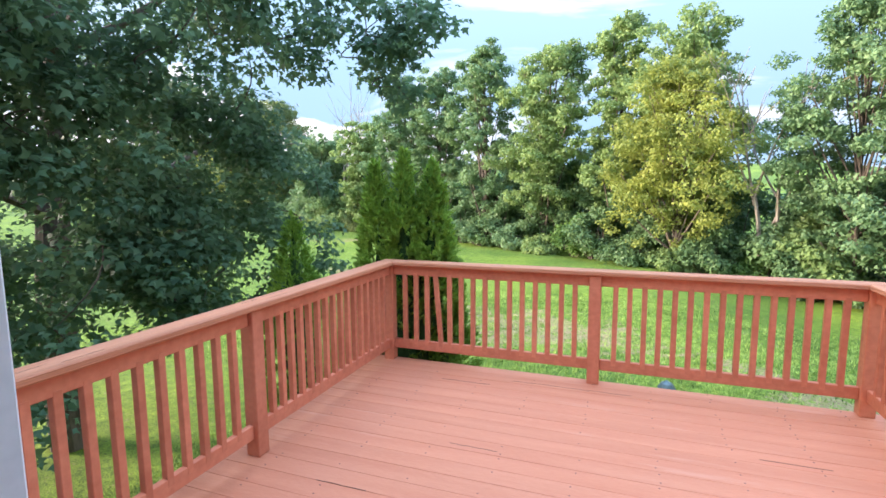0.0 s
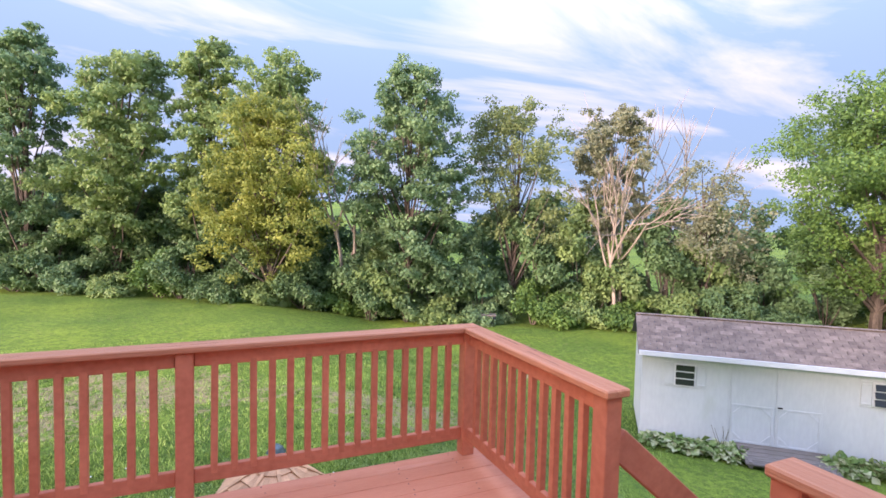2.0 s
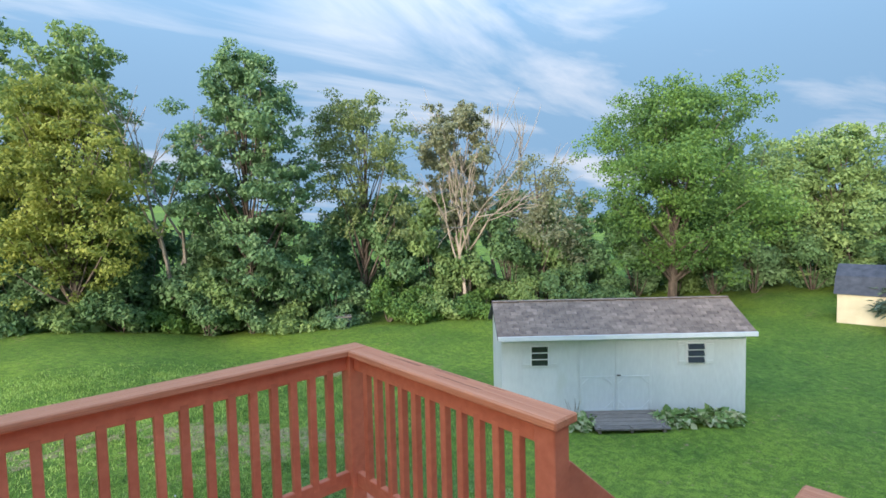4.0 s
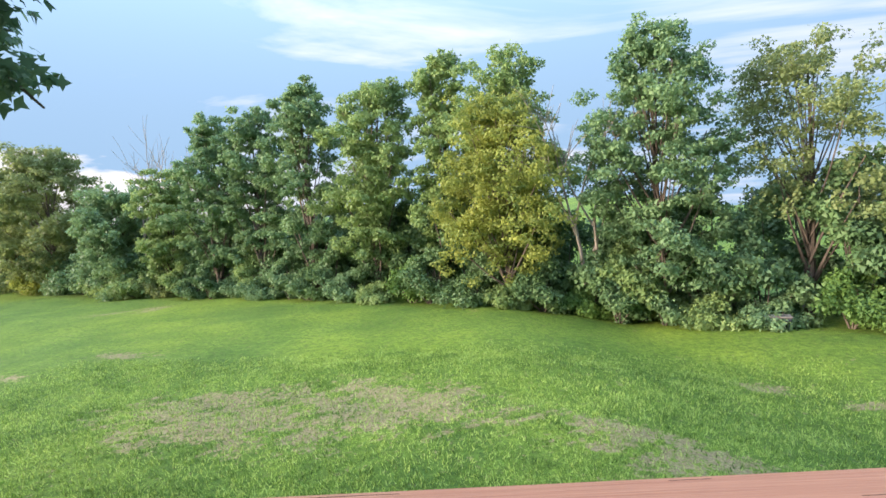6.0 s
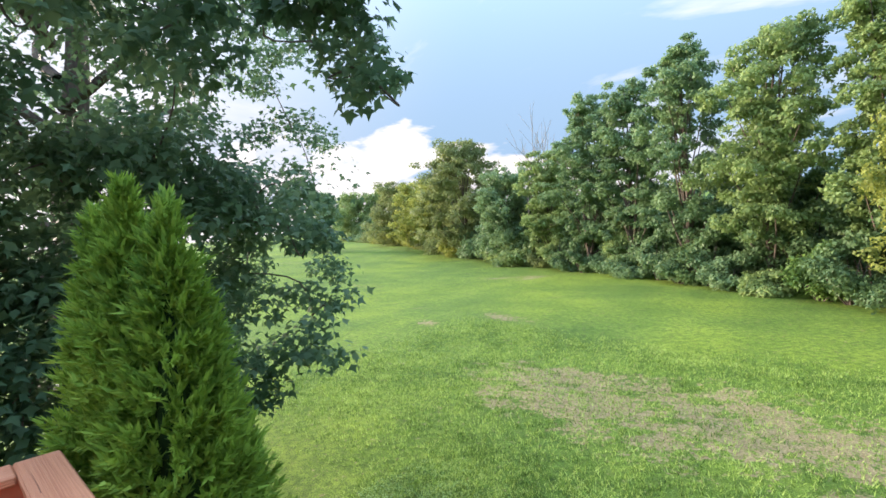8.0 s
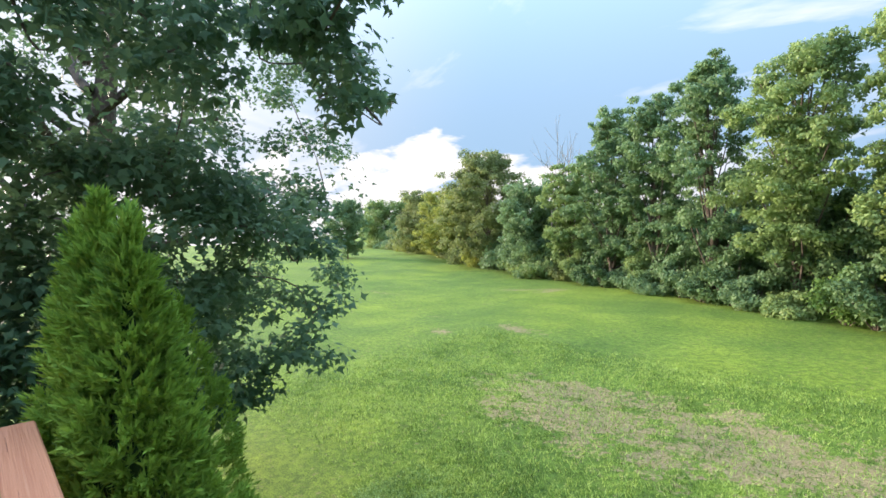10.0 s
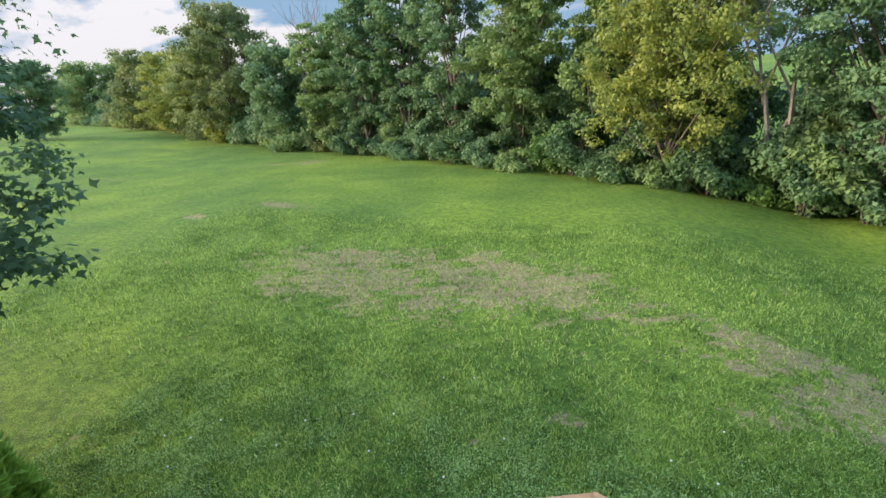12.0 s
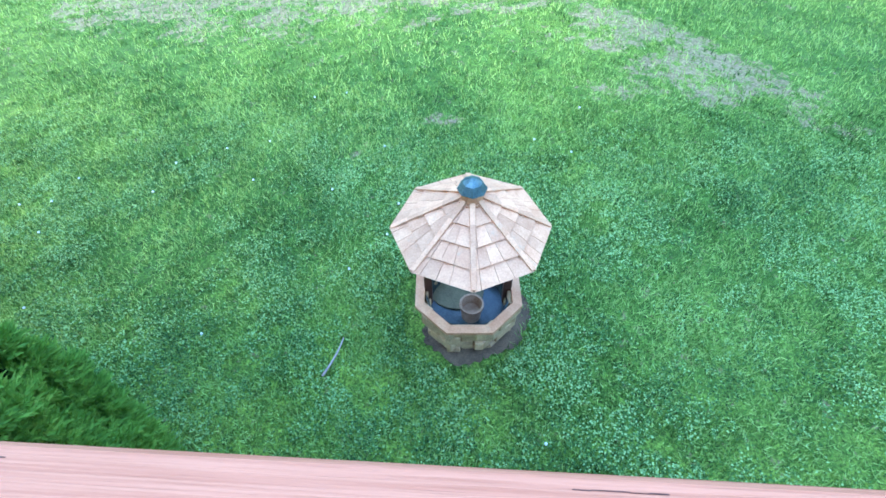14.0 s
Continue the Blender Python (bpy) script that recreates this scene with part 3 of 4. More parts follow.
# stairs down to the lawn
stairs = thing("deck_stairs", (W + 0.13, -1.745, 0), "red-brown painted wooden stairs down to the lawn", "stairs")
RISE, RUN, STEPS = 0.187, 0.222, 15
for i in range(1, STEPS):
    part("tread", box((0.26, 0.62, 0.038), (RUN * (i - 0.5) + 0.01, 0, -RISE * i - 0.019), 0.005), M_BOARD, stairs)
slope = math.atan2(RISE, RUN)
ln = STEPS * math.hypot(RISE, RUN)
for s in (-1, 1):
    m = pose(0, s * 0.33, -0.12) @ Matrix.Rotation(slope, 4, "Y")
    part("stringer", box((ln - 0.1, 0.038, 0.26), (ln / 2, 0, -0.05), 0.004, m), M_RAIL, stairs)
    m = pose(0.02, s * 0.425, 0.66) @ Matrix.Rotation(slope, 4, "Y")
    part("handrail", box((ln - 0.2, 0.038, 0.14), (ln / 2 - 0.1, 0, -0.02), 0.006, m), M_RAIL, stairs)
    for d in (0.52, 0.98):
        x = STEPS * RUN * d
        g = -STEPS * RISE * d
        part("stair_post", box((0.089, 0.05, 1.0), (x, s * 0.375, g + 0.28), 0.004), M_RAIL, stairs)

# ---- house behind the camera ----
house = thing("wall_house", (0, -3.72, 0), "pale house wall with an open doorway, west stretch added unseen for shade", "wall", kind="structure")
D0, D1, DTOP = 1.385, 2.36, 2.05
G = -3.0
# west part to x = -15 is unseen, added to shade deck and lawn
for size, at in (((D0 + 15.0, 0.16, 6.0), ((D0 - 15.0) / 2, -0.08, 0.0)), ((8.0 - D1, 0.16, 6.0), ((8.0 + D1) / 2, -0.08, 0.0)),
                 ((D1 - D0, 0.16, 3.0 - DTOP), ((D0 + D1) / 2, -0.08, (3.0 + DTOP) / 2)), ((D1 - D0, 0.16, 3.0 - 0.03), ((D0 + D1) / 2, -0.08, (-3.0 - 0.03) / 2))):
    part("wall_panel", box(size, at), M_HOUSE, house)
door_1 = thing("door_1", (0, -3.72, 0), "white door frame of the open doorway", "door frame", kind="structure")
part("jamb", box((0.02, 0.19, DTOP), (D0 + 0.008, -0.075, DTOP / 2 - 0.01), 0.003), M_TRIM, door_1)
part("jamb", box((0.02, 0.19, DTOP), (D1 - 0.008, -0.075, DTOP / 2 - 0.01), 0.003), M_TRIM, door_1)
part("lintel", box((D1 - D0 - 0.04, 0.19, 0.02), ((D0 + D1) / 2, -0.075, DTOP - 0.02), 0.003), M_TRIM, door_1)
part("threshold", box((D1 - D0 - 0.04, 0.18, 0.024), ((D0 + D1) / 2, -0.08, -0.012), 0.003), M_GREYWOOD, door_1)
for nm, size, at in (("floor_room", (5, 4, 0.1), (2, -5.9, -0.06)), ("ceiling", (5, 4, 0.1), (2, -5.9, 2.5)), ("wall_room", (0.1, 4, 2.44), (-0.45, -5.9, 1.22)),
                     ("wall_room", (0.1, 4, 2.44), (4.45, -5.9, 1.22)), ("wall_room", (5, 0.1, 2.44), (2, -7.95, 1.22))):
    tagged(part(nm, box(size, at), M_ROOM), "plain plaster inside the house", "room", kind="structure")
# roof out of view, widened westward with the wall to cast its shade
roof_me = box((23.4, 5.2, 0.2), (-3.5, -6.1, 3.1))
tagged(part("roof", roof_me, M_DARKROOF), "plain dark house roof, added unseen and stretched west for shade", "roof", kind="structure")

# ---- shed ----
S_TURN, SLEN, S_Z = -41.5, 6.4, -3.62
SL = Vector((11.69, 6.32, 0))
SR = SL + Vector((math.cos(radians(S_TURN)), math.sin(radians(S_TURN)), 0)) * SLEN
shed = thing("garden_shed", (SL.x, SL.y, S_Z), "white wooden garden shed with brown shingle roof", "shed", turn=S_TURN)
# own axes: x along the front, y to the back, z up from the ground
SD, EAVE, RIDGE = 2.2, 2.38, 2.92
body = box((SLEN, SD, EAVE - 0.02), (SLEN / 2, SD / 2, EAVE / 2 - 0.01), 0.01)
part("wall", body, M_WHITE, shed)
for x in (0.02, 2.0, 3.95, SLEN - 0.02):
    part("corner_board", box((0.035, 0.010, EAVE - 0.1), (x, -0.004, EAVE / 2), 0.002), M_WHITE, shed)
RPITCH = math.atan2(0.51, 1.0)
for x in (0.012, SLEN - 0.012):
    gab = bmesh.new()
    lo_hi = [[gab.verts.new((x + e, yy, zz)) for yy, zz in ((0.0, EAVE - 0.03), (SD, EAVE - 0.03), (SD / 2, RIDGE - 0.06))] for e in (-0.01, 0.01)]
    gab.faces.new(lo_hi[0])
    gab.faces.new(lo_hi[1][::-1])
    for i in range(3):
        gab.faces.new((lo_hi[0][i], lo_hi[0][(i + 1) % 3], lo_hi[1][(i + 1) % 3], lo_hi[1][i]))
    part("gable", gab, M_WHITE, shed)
roof_slabs = []
for s in (1, -1):
    m = pose(SLEN / 2, SD / 2, RIDGE) @ (Matrix.Rotation(0 if s == 1 else math.pi, 4, "Z"))
    m = m @ Matrix.Rotation(RPITCH, 4, "X")
    # slab runs down towards own -y
    rs = part("roof", box((SLEN + 0.24, 1.60, 0.05), (0, -0.80, -0.03), 0.004, m), M_DARKROOF, shed, "brown asphalt shingle roof")
    roof_slabs.append((rs, m))
part("fascia", box((SLEN + 0.22, 0.03, 0.12), (SLEN / 2, -0.335, 2.19), 0.004), M_TRIM, shed)
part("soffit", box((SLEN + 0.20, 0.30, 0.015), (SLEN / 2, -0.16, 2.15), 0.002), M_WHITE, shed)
part("ridge_cap", box((SLEN + 0.24, 0.16, 0.03), (SLEN / 2, SD / 2, RIDGE + 0.01), 0.012), M_SHINGLE, shed)


def shed_window(x, tilt_open):
    w = part("window", box((0.50, 0.05, 0.56), (0, 0, 0), 0.005), M_TRIM, shed, "small white three-pane window, tilted open" if tilt_open else "small white three-pane window")
    w.matrix_basis = pose(x, -0.012, 1.65)
    for i in range(3):
        o = part("pane", box((0.42, 0.012, 0.145), (0, 0, 0)), M_GLASS, w)
        o.matrix_basis = pose(0, -0.028 - (0.02 if tilt_open else 0), 0.175 - 0.175 * i, -18 if tilt_open else 0, 0, 0)
    for s in (-1, 1):
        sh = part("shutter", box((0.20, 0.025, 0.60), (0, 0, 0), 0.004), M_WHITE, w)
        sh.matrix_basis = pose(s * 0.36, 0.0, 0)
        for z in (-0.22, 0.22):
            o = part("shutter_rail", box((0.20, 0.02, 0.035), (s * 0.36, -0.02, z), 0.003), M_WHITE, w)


shed_window(1.0, False)
shed_window(5.08, True)
for k, x in enumerate((2.50, 3.46)):
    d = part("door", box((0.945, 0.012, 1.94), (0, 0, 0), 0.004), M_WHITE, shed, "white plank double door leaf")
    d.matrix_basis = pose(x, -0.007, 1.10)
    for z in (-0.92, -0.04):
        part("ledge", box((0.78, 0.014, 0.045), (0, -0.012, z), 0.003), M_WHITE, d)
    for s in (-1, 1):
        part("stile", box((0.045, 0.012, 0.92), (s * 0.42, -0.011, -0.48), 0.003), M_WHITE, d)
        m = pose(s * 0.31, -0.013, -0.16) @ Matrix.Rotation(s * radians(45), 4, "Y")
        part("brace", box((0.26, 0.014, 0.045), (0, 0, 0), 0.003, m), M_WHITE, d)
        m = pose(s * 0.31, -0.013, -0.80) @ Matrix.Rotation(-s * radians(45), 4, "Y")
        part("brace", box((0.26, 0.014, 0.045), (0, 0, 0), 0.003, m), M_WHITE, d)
    if k == 1:
        part("latch", box((0.10, 0.03, 0.03), (-0.39, -0.022, 0.0), 0.006), M_IRON, d, "dark iron latch")
ramp = thing("wooden_ramp", (SL.x, SL.y, S_Z), "weathered grey plank ramp at the shed doors", "ramp", turn=S_TURN)
for i in range(5):
    o = part("plank", box((1.85, 0.17, 0.045), (0, 0, 0), 0.006), M_GREYWOOD, ramp)
    o.matrix_basis = pose(3.1 + rng.uniform(-0.02, 0.02), -0.12 - 0.18 * i, 0.13 - 0.025 * i, 8, 0, 0)
for x in (2.3, 3.1, 3.9):
    part("bearer", box((0.08, 0.85, 0.14), (x, -0.48, 0.0), 0.004), M_GREYWOOD, ramp)


# ---- wishing well ----
WX, WY, WZ = 2.42, 2.62, -2.62
well = thing("wishing_well", (WX, WY, WZ), "pale cedar wishing well with octagonal shingle roof", "wishing well", turn=4)
well.matrix_basis = pose(WX, WY, WZ, 0, 2.2, 4)      # it has sunk a little to one side


def octagon(r, first=0.0):
    return [(r * math.cos(radians(first + 45 * i)), r * math.sin(radians(first + 45 * i))) for i in range(8)]


BH, ROWS_UP = 0.112, 4
TOP = BH * ROWS_UP
for c in range(ROWS_UP):
    corners = octagon(0.385 + 0.016 * c + 0.008 * (c % 2), 22.5)
    for i in range(8):
        a, b = Vector((*corners[i], 0)), Vector((*corners[(i + 1) % 8], 0))
        d = (b - a).normalized()
        nrm = Vector((-d.y, d.x, 0))
        lap = 0.05
        ends = (a - d * (lap if (i + c) % 2 else -0.02), b + d * (lap if (i + c) % 2 else -0.02))
        mid = (ends[0] + ends[1]) / 2
        m = Matrix.Translation(mid + Vector((0, 0, BH * (c + 0.5)))) @ Matrix.Rotation(math.atan2(d.y, d.x), 4, "Z")
        half = 0.5 * (ends[1] - ends[0]).length
        cut = half * (0.34 if c % 2 else -0.34) * (1 if i % 2 else -1)
        for k, (lo, hi) in enumerate(((-half, cut), (cut, half))):
            o = part("block", box((hi - lo - 0.008, 0.065, BH - 0.006), ((lo + hi) / 2, (0.020 if (k + c) % 2 else -0.014), 0), 0.008), M_BLOCK, well)
            o.matrix_basis = m
for i in range(8):
    a, b, e, f = (Vector((*octagon(r, 22.5)[j % 8], 0)) for r, j in ((0.505, i), (0.505, i + 1), (0.418, i + 1), (0.418, i)))
    part("rim_board", prism([(v.x, v.y) for v in (a, b, e, f)], TOP + 0.001, TOP + 0.035), M_CEDAR, well)
part("liner", lathe([(0.002, 0.23), (0.34, 0.24), (0.375, 0.42), (0.382, 0.44), (0.372, 0.435), (0.33, 0.23)], 24), M_LINER, well, "dark blue plastic basin")
part("silt", prism([(0.25 * math.cos(a * 0.3927) - 0.09, 0.19 * math.sin(a * 0.3927) + 0.12) for a in range(16)], 0.243, 0.253), M_MUD, well)
pot = part("pot", lathe([(0.002, 0.27), (0.085, 0.27), (0.105, 0.40), (0.11, 0.40), (0.11, 0.425), (0.092, 0.425), (0.08, 0.32), (0.002, 0.33)], 20, None, pose(0.03, -0.13, 0)), M_POT, well, "small tan pot standing in the basin")
part("pot_foot", rod(0.088, 0.088, 0.04, 16, pose(0.03, -0.13, 0.24)), M_POT, well)
for s in (-1, 1):
    part("roof_post", box((0.07, 0.07, 1.0), (s * 0.355, 0.03, 0.745), 0.006), M_DARKWOOD, well, "dark brown roof post")
RR, RIM, PEAK = 0.618, 1.262, 1.575
E2, E3 = octagon(1.0, -90), octagon(1.0, -90)
COURSES = 4


def roof_point(i, t):
    """On hip i, t from the rim (0) to the peak (1)."""
    x, y = E2[i % 8]
    r = RR * (1 - t) + 0.085 * t
    return Vector((x * r, y * r, RIM + (PEAK - RIM) * t))


for i in range(8):
    for c in range(COURSES):
        t0, t1 = c / COURSES, min(1.0, (c + 1.12) / COURSES)
        A, B, C, D = roof_point(i, t0), roof_point(i + 1, t0), roof_point(i + 1, t1), roof_point(i, t1)
        nrm = (B - A).cross(D - A).normalized()
        cuts = [0.0] + sorted(min(0.92, max(0.08, (q + 0.5 + rng.uniform(-0.22, 0.22)) / (4 - c // 1.5))) for q in range(max(1, 3 - c // 2))) + [1.0]
        for u0, u1 in zip(cuts, cuts[1:]):
            if u1 - u0 < 0.04:
                continue
            g = 0.004
            u0, u1 = u0 + g, u1 - g
            bm = bmesh.new()
            lift = nrm * (0.022 - 0.0 * c)
            low = [A.lerp(B, u0), A.lerp(B, u1)]
            high = [D.lerp(C, u1), D.lerp(C, u0)]
            q = rng.uniform(-0.002, 0.003)
            bot = [bm.verts.new(p) for p in (low[0], low[1], high[0] - nrm * 0.008, high[1] - nrm * 0.008)]
            top = [bm.verts.new(p) for p in (low[0] + lift + nrm * q, low[1] + lift + nrm * q, high[0] + nrm * 0.004, high[1] + nrm * 0.004)]
            for k in range(4):
                bm.faces.new((bot[k], bot[(k + 1) % 4], top[(k + 1) % 4], top[k]))
            bm.faces.new(bot[::-1])
            bm.faces.new(top)
            part("shingle", bm, M_CEDAR, well)
    for c in range(COURSES):
        a, b = roof_point(i, c / COURSES), roof_point(i, (c + 1.05) / COURSES)
        dirv = (b - a)
        m = Matrix.Translation((a + b) / 2 + Vector((0, 0, 0.026))) @ dirv.to_track_quat("X", "Z").to_matrix().to_4x4()
        part("hip_strip", box((dirv.length, 0.042, 0.012), (0, 0, 0), 0.003, m), M_CEDAR, well)
part("cupola", prism(octagon(0.085, 22.5), PEAK - 0.03, PEAK + 0.115), M_CEDAR, well)
part("cupola_collar", prism(octagon(0.10, 22.5), PEAK - 0.02, PEAK + 0.012), M_CEDAR, well)
cupola = bmesh.new()
ring = [cupola.verts.new((x, y, PEAK + 0.105)) for x, y in octagon(0.112, 0)]
mid_ring = [cupola.verts.new((x, y, PEAK + 0.165)) for x, y in octagon(0.072, 0)]
tip = cupola.verts.new((0, 0, PEAK + 0.205))
for i in range(8):
    j = (i + 1) % 8
    cupola.faces.new((ring[i], ring[j], mid_ring[j], mid_ring[i]))
    cupola.faces.new((mid_ring[i], mid_ring[j], tip))
cupola.faces.new(ring[::-1])
part("cupola_roof", cupola, M_BLUE, well, "blue-grey fluted metal cap")
soil_bm = bmesh.new()
pts = []
for k in range(72):
    a = k / 72 * 2 * math.pi
    r = 0.52 + 0.03 * math.sin(3 * a + 1) + 0.015 * math.sin(7 * a) + 0.06 * math.cos(a - 0.2) + rng.uniform(-0.025, 0.025)
    pts.append((r * math.cos(a), r * math.sin(a)))
vs = [soil_bm.verts.new((x, y, ground_at(WX + x, WY + y) + 0.012)) for x, y in pts]
soil_bm.faces.new(vs)
soil = part("soil_bed", soil_bm, M_SOIL)
soil.matrix_basis = pose(WX, WY, 0)
tagged(soil, "bare dark soil round the wishing well", "soil", kind="structure")


# ---- trees ----
def grow_tree(name, at, top, width, leaf_mat, seed, label, leaves=9000, size=0.30, low=0.25, puffs=26, bark=None, form=1.0, category="tree", gaps=0.0, trunk_r=None, group="trees behind the lawn"):
    """A broadleaf tree: tapered trunk, limbs to each clump, a crown of single leaves. top: height above the world's zero; low: where the crown begins."""
    r = np.random.default_rng(seed)
    x, y = at
    g = ground_at(x, y) - 0.1
    h = top - g
    t = thing(name, (x, y, g), label, category, group)
    blobs, bm = [], bmesh.new()
    tr = trunk_r or 0.016 * h
    lean = r.normal(size=2) * 0.02 * h
    limb(bm, (0, 0, 0), (lean[0], lean[1], h * 0.86), tr, 0.03, 0.02 * h, r, 8, 8)
    for i in range(puffs):
        u = (i + 0.5) / puffs
        zz = low + (1 - low) * (u ** 0.82)
        env = math.sin(math.pi * min(1, max(0.06, (zz - low * 0.6) / (1.08 - low * 0.6))) ** (0.8 * form)) ** 0.6
        ang = i * 2.399 + r.random() * 1.2
        rad = width / 2 * env * (0.12 + 0.72 * r.random() ** 0.7)
        s = width * (0.085 + 0.085 * r.random()) * (0.65 + 0.5 * env)
        c = (lean[0] * zz + rad * math.cos(ang), lean[1] * zz + rad * math.sin(ang), min(zz * h - s * 0.4, h - s * 1.1))
        k0 = max(0.12, zz - 0.24 - 0.1 * r.random()) * 0.95
        limb(bm, (lean[0] * k0, lean[1] * k0, h * k0 * 0.86), c, tr * 0.36 * (1.15 - zz) + 0.02, 0.02, 0.05 * rad, r, 5, 4)
        for j in range(14):
            way = r.normal(size=3)
            way /= np.linalg.norm(way)
            f = s * (0.5 + 1.15 * r.random())
            e = (c[0] + way[0] * f, c[1] + way[1] * f, min(c[2] + (way[2] * 0.9 - 0.1) * f, h - s * 0.3))
            q = s * (0.22 + 0.24 * r.random())
            blobs.append((*e, q * 1.2, q * 1.2, q * 0.72))
    part("trunk", bm, bark or M_BARK, t)
    pts, out = blob_points(r, blobs, int(leaves * 2.6), 0.2)
    if gaps:
        keep = field(pts[:, 0] * 1.3 + seed, pts[:, 2] * 1.3 + pts[:, 1]) > gaps
        pts, out = pts[keep], out[keep]
    part("crown", leaf_cloud("crown", r, pts, out, size * 0.66, size * 0.52, leaf_mat, "tuft", 0.3, 0.8, True), None, t)
    return t


def shrub(name, at, height, width, leaf_mat, seed, label, leaves=2600, size=0.26, group="undergrowth along the wood"):
    r = np.random.default_rng(seed)
    x, y = at
    g = ground_at(x, y) - 0.05
    t = thing(name, (x, y, g), label, "shrub", group)
    blobs, bm = [], bmesh.new()
    for i in range(30):
        a, u = i * 2.399, (i * 0.618 + 0.2 * r.random()) % 1.0
        rad = width / 2 * (0.2 + 0.75 * r.random())
        s = 0.115 * width * (0.7 + 0.7 * r.random())
        c = (rad * math.cos(a), rad * math.sin(a) * 0.8, max(s * 0.5, height * (0.10 + 0.90 * u * (1 - 0.30 * rad / width)) - s * 0.4))
        blobs.append((*c, s, s, s * 0.85))
        if i % 3 == 0:
            limb(bm, (rad * 0.1 * math.cos(a), rad * 0.1 * math.sin(a), 0), c, 0.035, 0.012, 0.1, r, 5, 3)
    part("stem", bm, M_BARK, t)
    pts, out = blob_points(r, blobs, int(leaves * 2.5), 0.3)
    pts[:, 2] = np.maximum(pts[:, 2], 0.03)
    part("crown", leaf_cloud("crown", r, pts, out, size * 0.70, size * 0.54, leaf_mat, "tuft", 0.35, 0.8, True), None, t)
    return t


def bare_tree(name, at, top, width, seed, label):
    r = np.random.default_rng(seed)
    g = ground_at(*at) - 0.1
    h = top - g
    t = thing(name, (*at, g), label, "dead tree", "bare trees in the wood")
    bm = bmesh.new()

    def fork(a, way, length, rad, depth):
        b = a + way * length
        limb(bm, a, b, rad, rad * 0.6, 0.04 * length, r, 5, 3)
        if depth:
            for k in range(3 if depth > 1 else 4):
                w = (way + Vector(r.normal(size=3)) * 0.42 + Vector((0, 0, 0.12))).normalized()
                fork(a.lerp(b, 0.55 + 0.45 * r.random()), w, length * (0.55 + 0.25 * r.random()), rad * 0.5, depth - 1)

    for k in range(2):
        fork(Vector((0.15 * k, 0, 0)), Vector((0.18 * (k - 0.5) * width / 3, 0.05, 1)).normalized(), h * 0.5, 0.13, 3)
    part("trunk", bm, M_PALEBARK, t)
    return t


# the tall trees of the wood, from east to west
grow_tree("tree", (41.3, 4.7), 7.0, 9.0, L_GREEN, 31, "tall green tree at the edge of the wood", 9000, 0.34)
grow_tree("tree", (41.2, 9.5), 6.8, 9.5, L_GREEN, 32, "broad green tree behind the lawn", 9000, 0.34)
grow_tree("tree", (32.6, 11.2), 9.8, 11.6, L_LIGHT, 33, "large bright green tree with a pale trunk", 24000, 0.27, 0.25, 44, trunk_r=0.3)
grow_tree("tree", (26.4, 16.6), 5.6, 6.5, L_TAN, 34, "half-dry tan-leaved tree of the wood", 5000, 0.26, gaps=0.42)
grow_tree("tree", (22.4, 19.1), 8.6, 4.8, L_TAN, 35, "thinning grey-green tree with pale limbs", 9000, 0.25, 0.42, 24, M_PALEBARK, gaps=0.28)
bare_tree("dead_tree", (25.4, 18.6), 9.3, 4.5, 36, "bare dead tree with pale branches")
bare_tree("dead_tree", (21.6, 18.0), 5.4, 3.0, 37, "bare dead tree with pale branches")
grow_tree("tree", (17.3, 21.9), 9.1, 7.0, L_SPARSE, 38, "slender tree with sparse olive leaves", 8000, 0.26, 0.36, 30, gaps=0.38)
grow_tree("tree", (11.2, 22.4), 10.4, 6.0, L_DARK, 39, "tall dark green tree of the wood", 15000, 0.28, 0.16, 36)
bare_tree("dead_tree", (8.1, 24.2), 6.8, 3.0, 40, "bare grey tree standing in a gap of the wood")
grow_tree("tree", (5.6, 27.0), 11.3, 6.6, L_GREEN, 41, "tall green tree of the wood", 12000, 0.30, 0.22, 32)
grow_tree("tree", (4.2, 24.5), 8.1, 7.0, L_YELLOW, 42, "tree of the wood with yellow-green leaves", 13000, 0.25, 0.24, 34, gaps=0.30)
grow_tree("tree", (1.2, 28.7), 11.8, 5.0, L_GREEN, 43, "tall narrow green tree of the wood", 10000, 0.30, 0.22, 30)
grow_tree("tree", (-3.4, 30.2), 11.0, 7.0, L_GREEN, 44, "broad green tree of the wood", 13000, 0.32, 0.22, 32)
grow_tree("tree", (-8.2, 32.6), 12.2, 5.6, L_DARK, 45, "tall dark green tree of the wood", 11000, 0.32, 0.18, 30)
grow_tree("tree", (-12.6, 34.8), 11.2, 5.6, L_DARK, 46, "tall dark green tree of the wood", 11000, 0.32, 0.18, 30)
grow_tree("tree", (-17.0, 37.0), 11.6, 6.2, L_DARK, 47, "tall dark green tree of the wood", 11000, 0.34, 0.15, 30)
bare_tree("dead_tree", (-25.0, 41.2), 10.0, 4.0, 48, "bare grey tree above the wood")
grow_tree("tree", (-22.5, 39.8), 8.0, 7.0, L_GREEN, 49, "rounded green tree of the wood", 10000, 0.36, 0.1, 26)
grow_tree("tree", (-29.0, 42.2), 7.4, 8.0, L_DARK, 50, "rounded dark green tree of the wood", 10000, 0.38, 0.08, 26)
grow_tree("tree", (-38.5, 46.8), 12.4, 11.0, L_SPARSE, 51, "tall olive-green tree on the rise", 14000, 0.42, 0.15, 34)
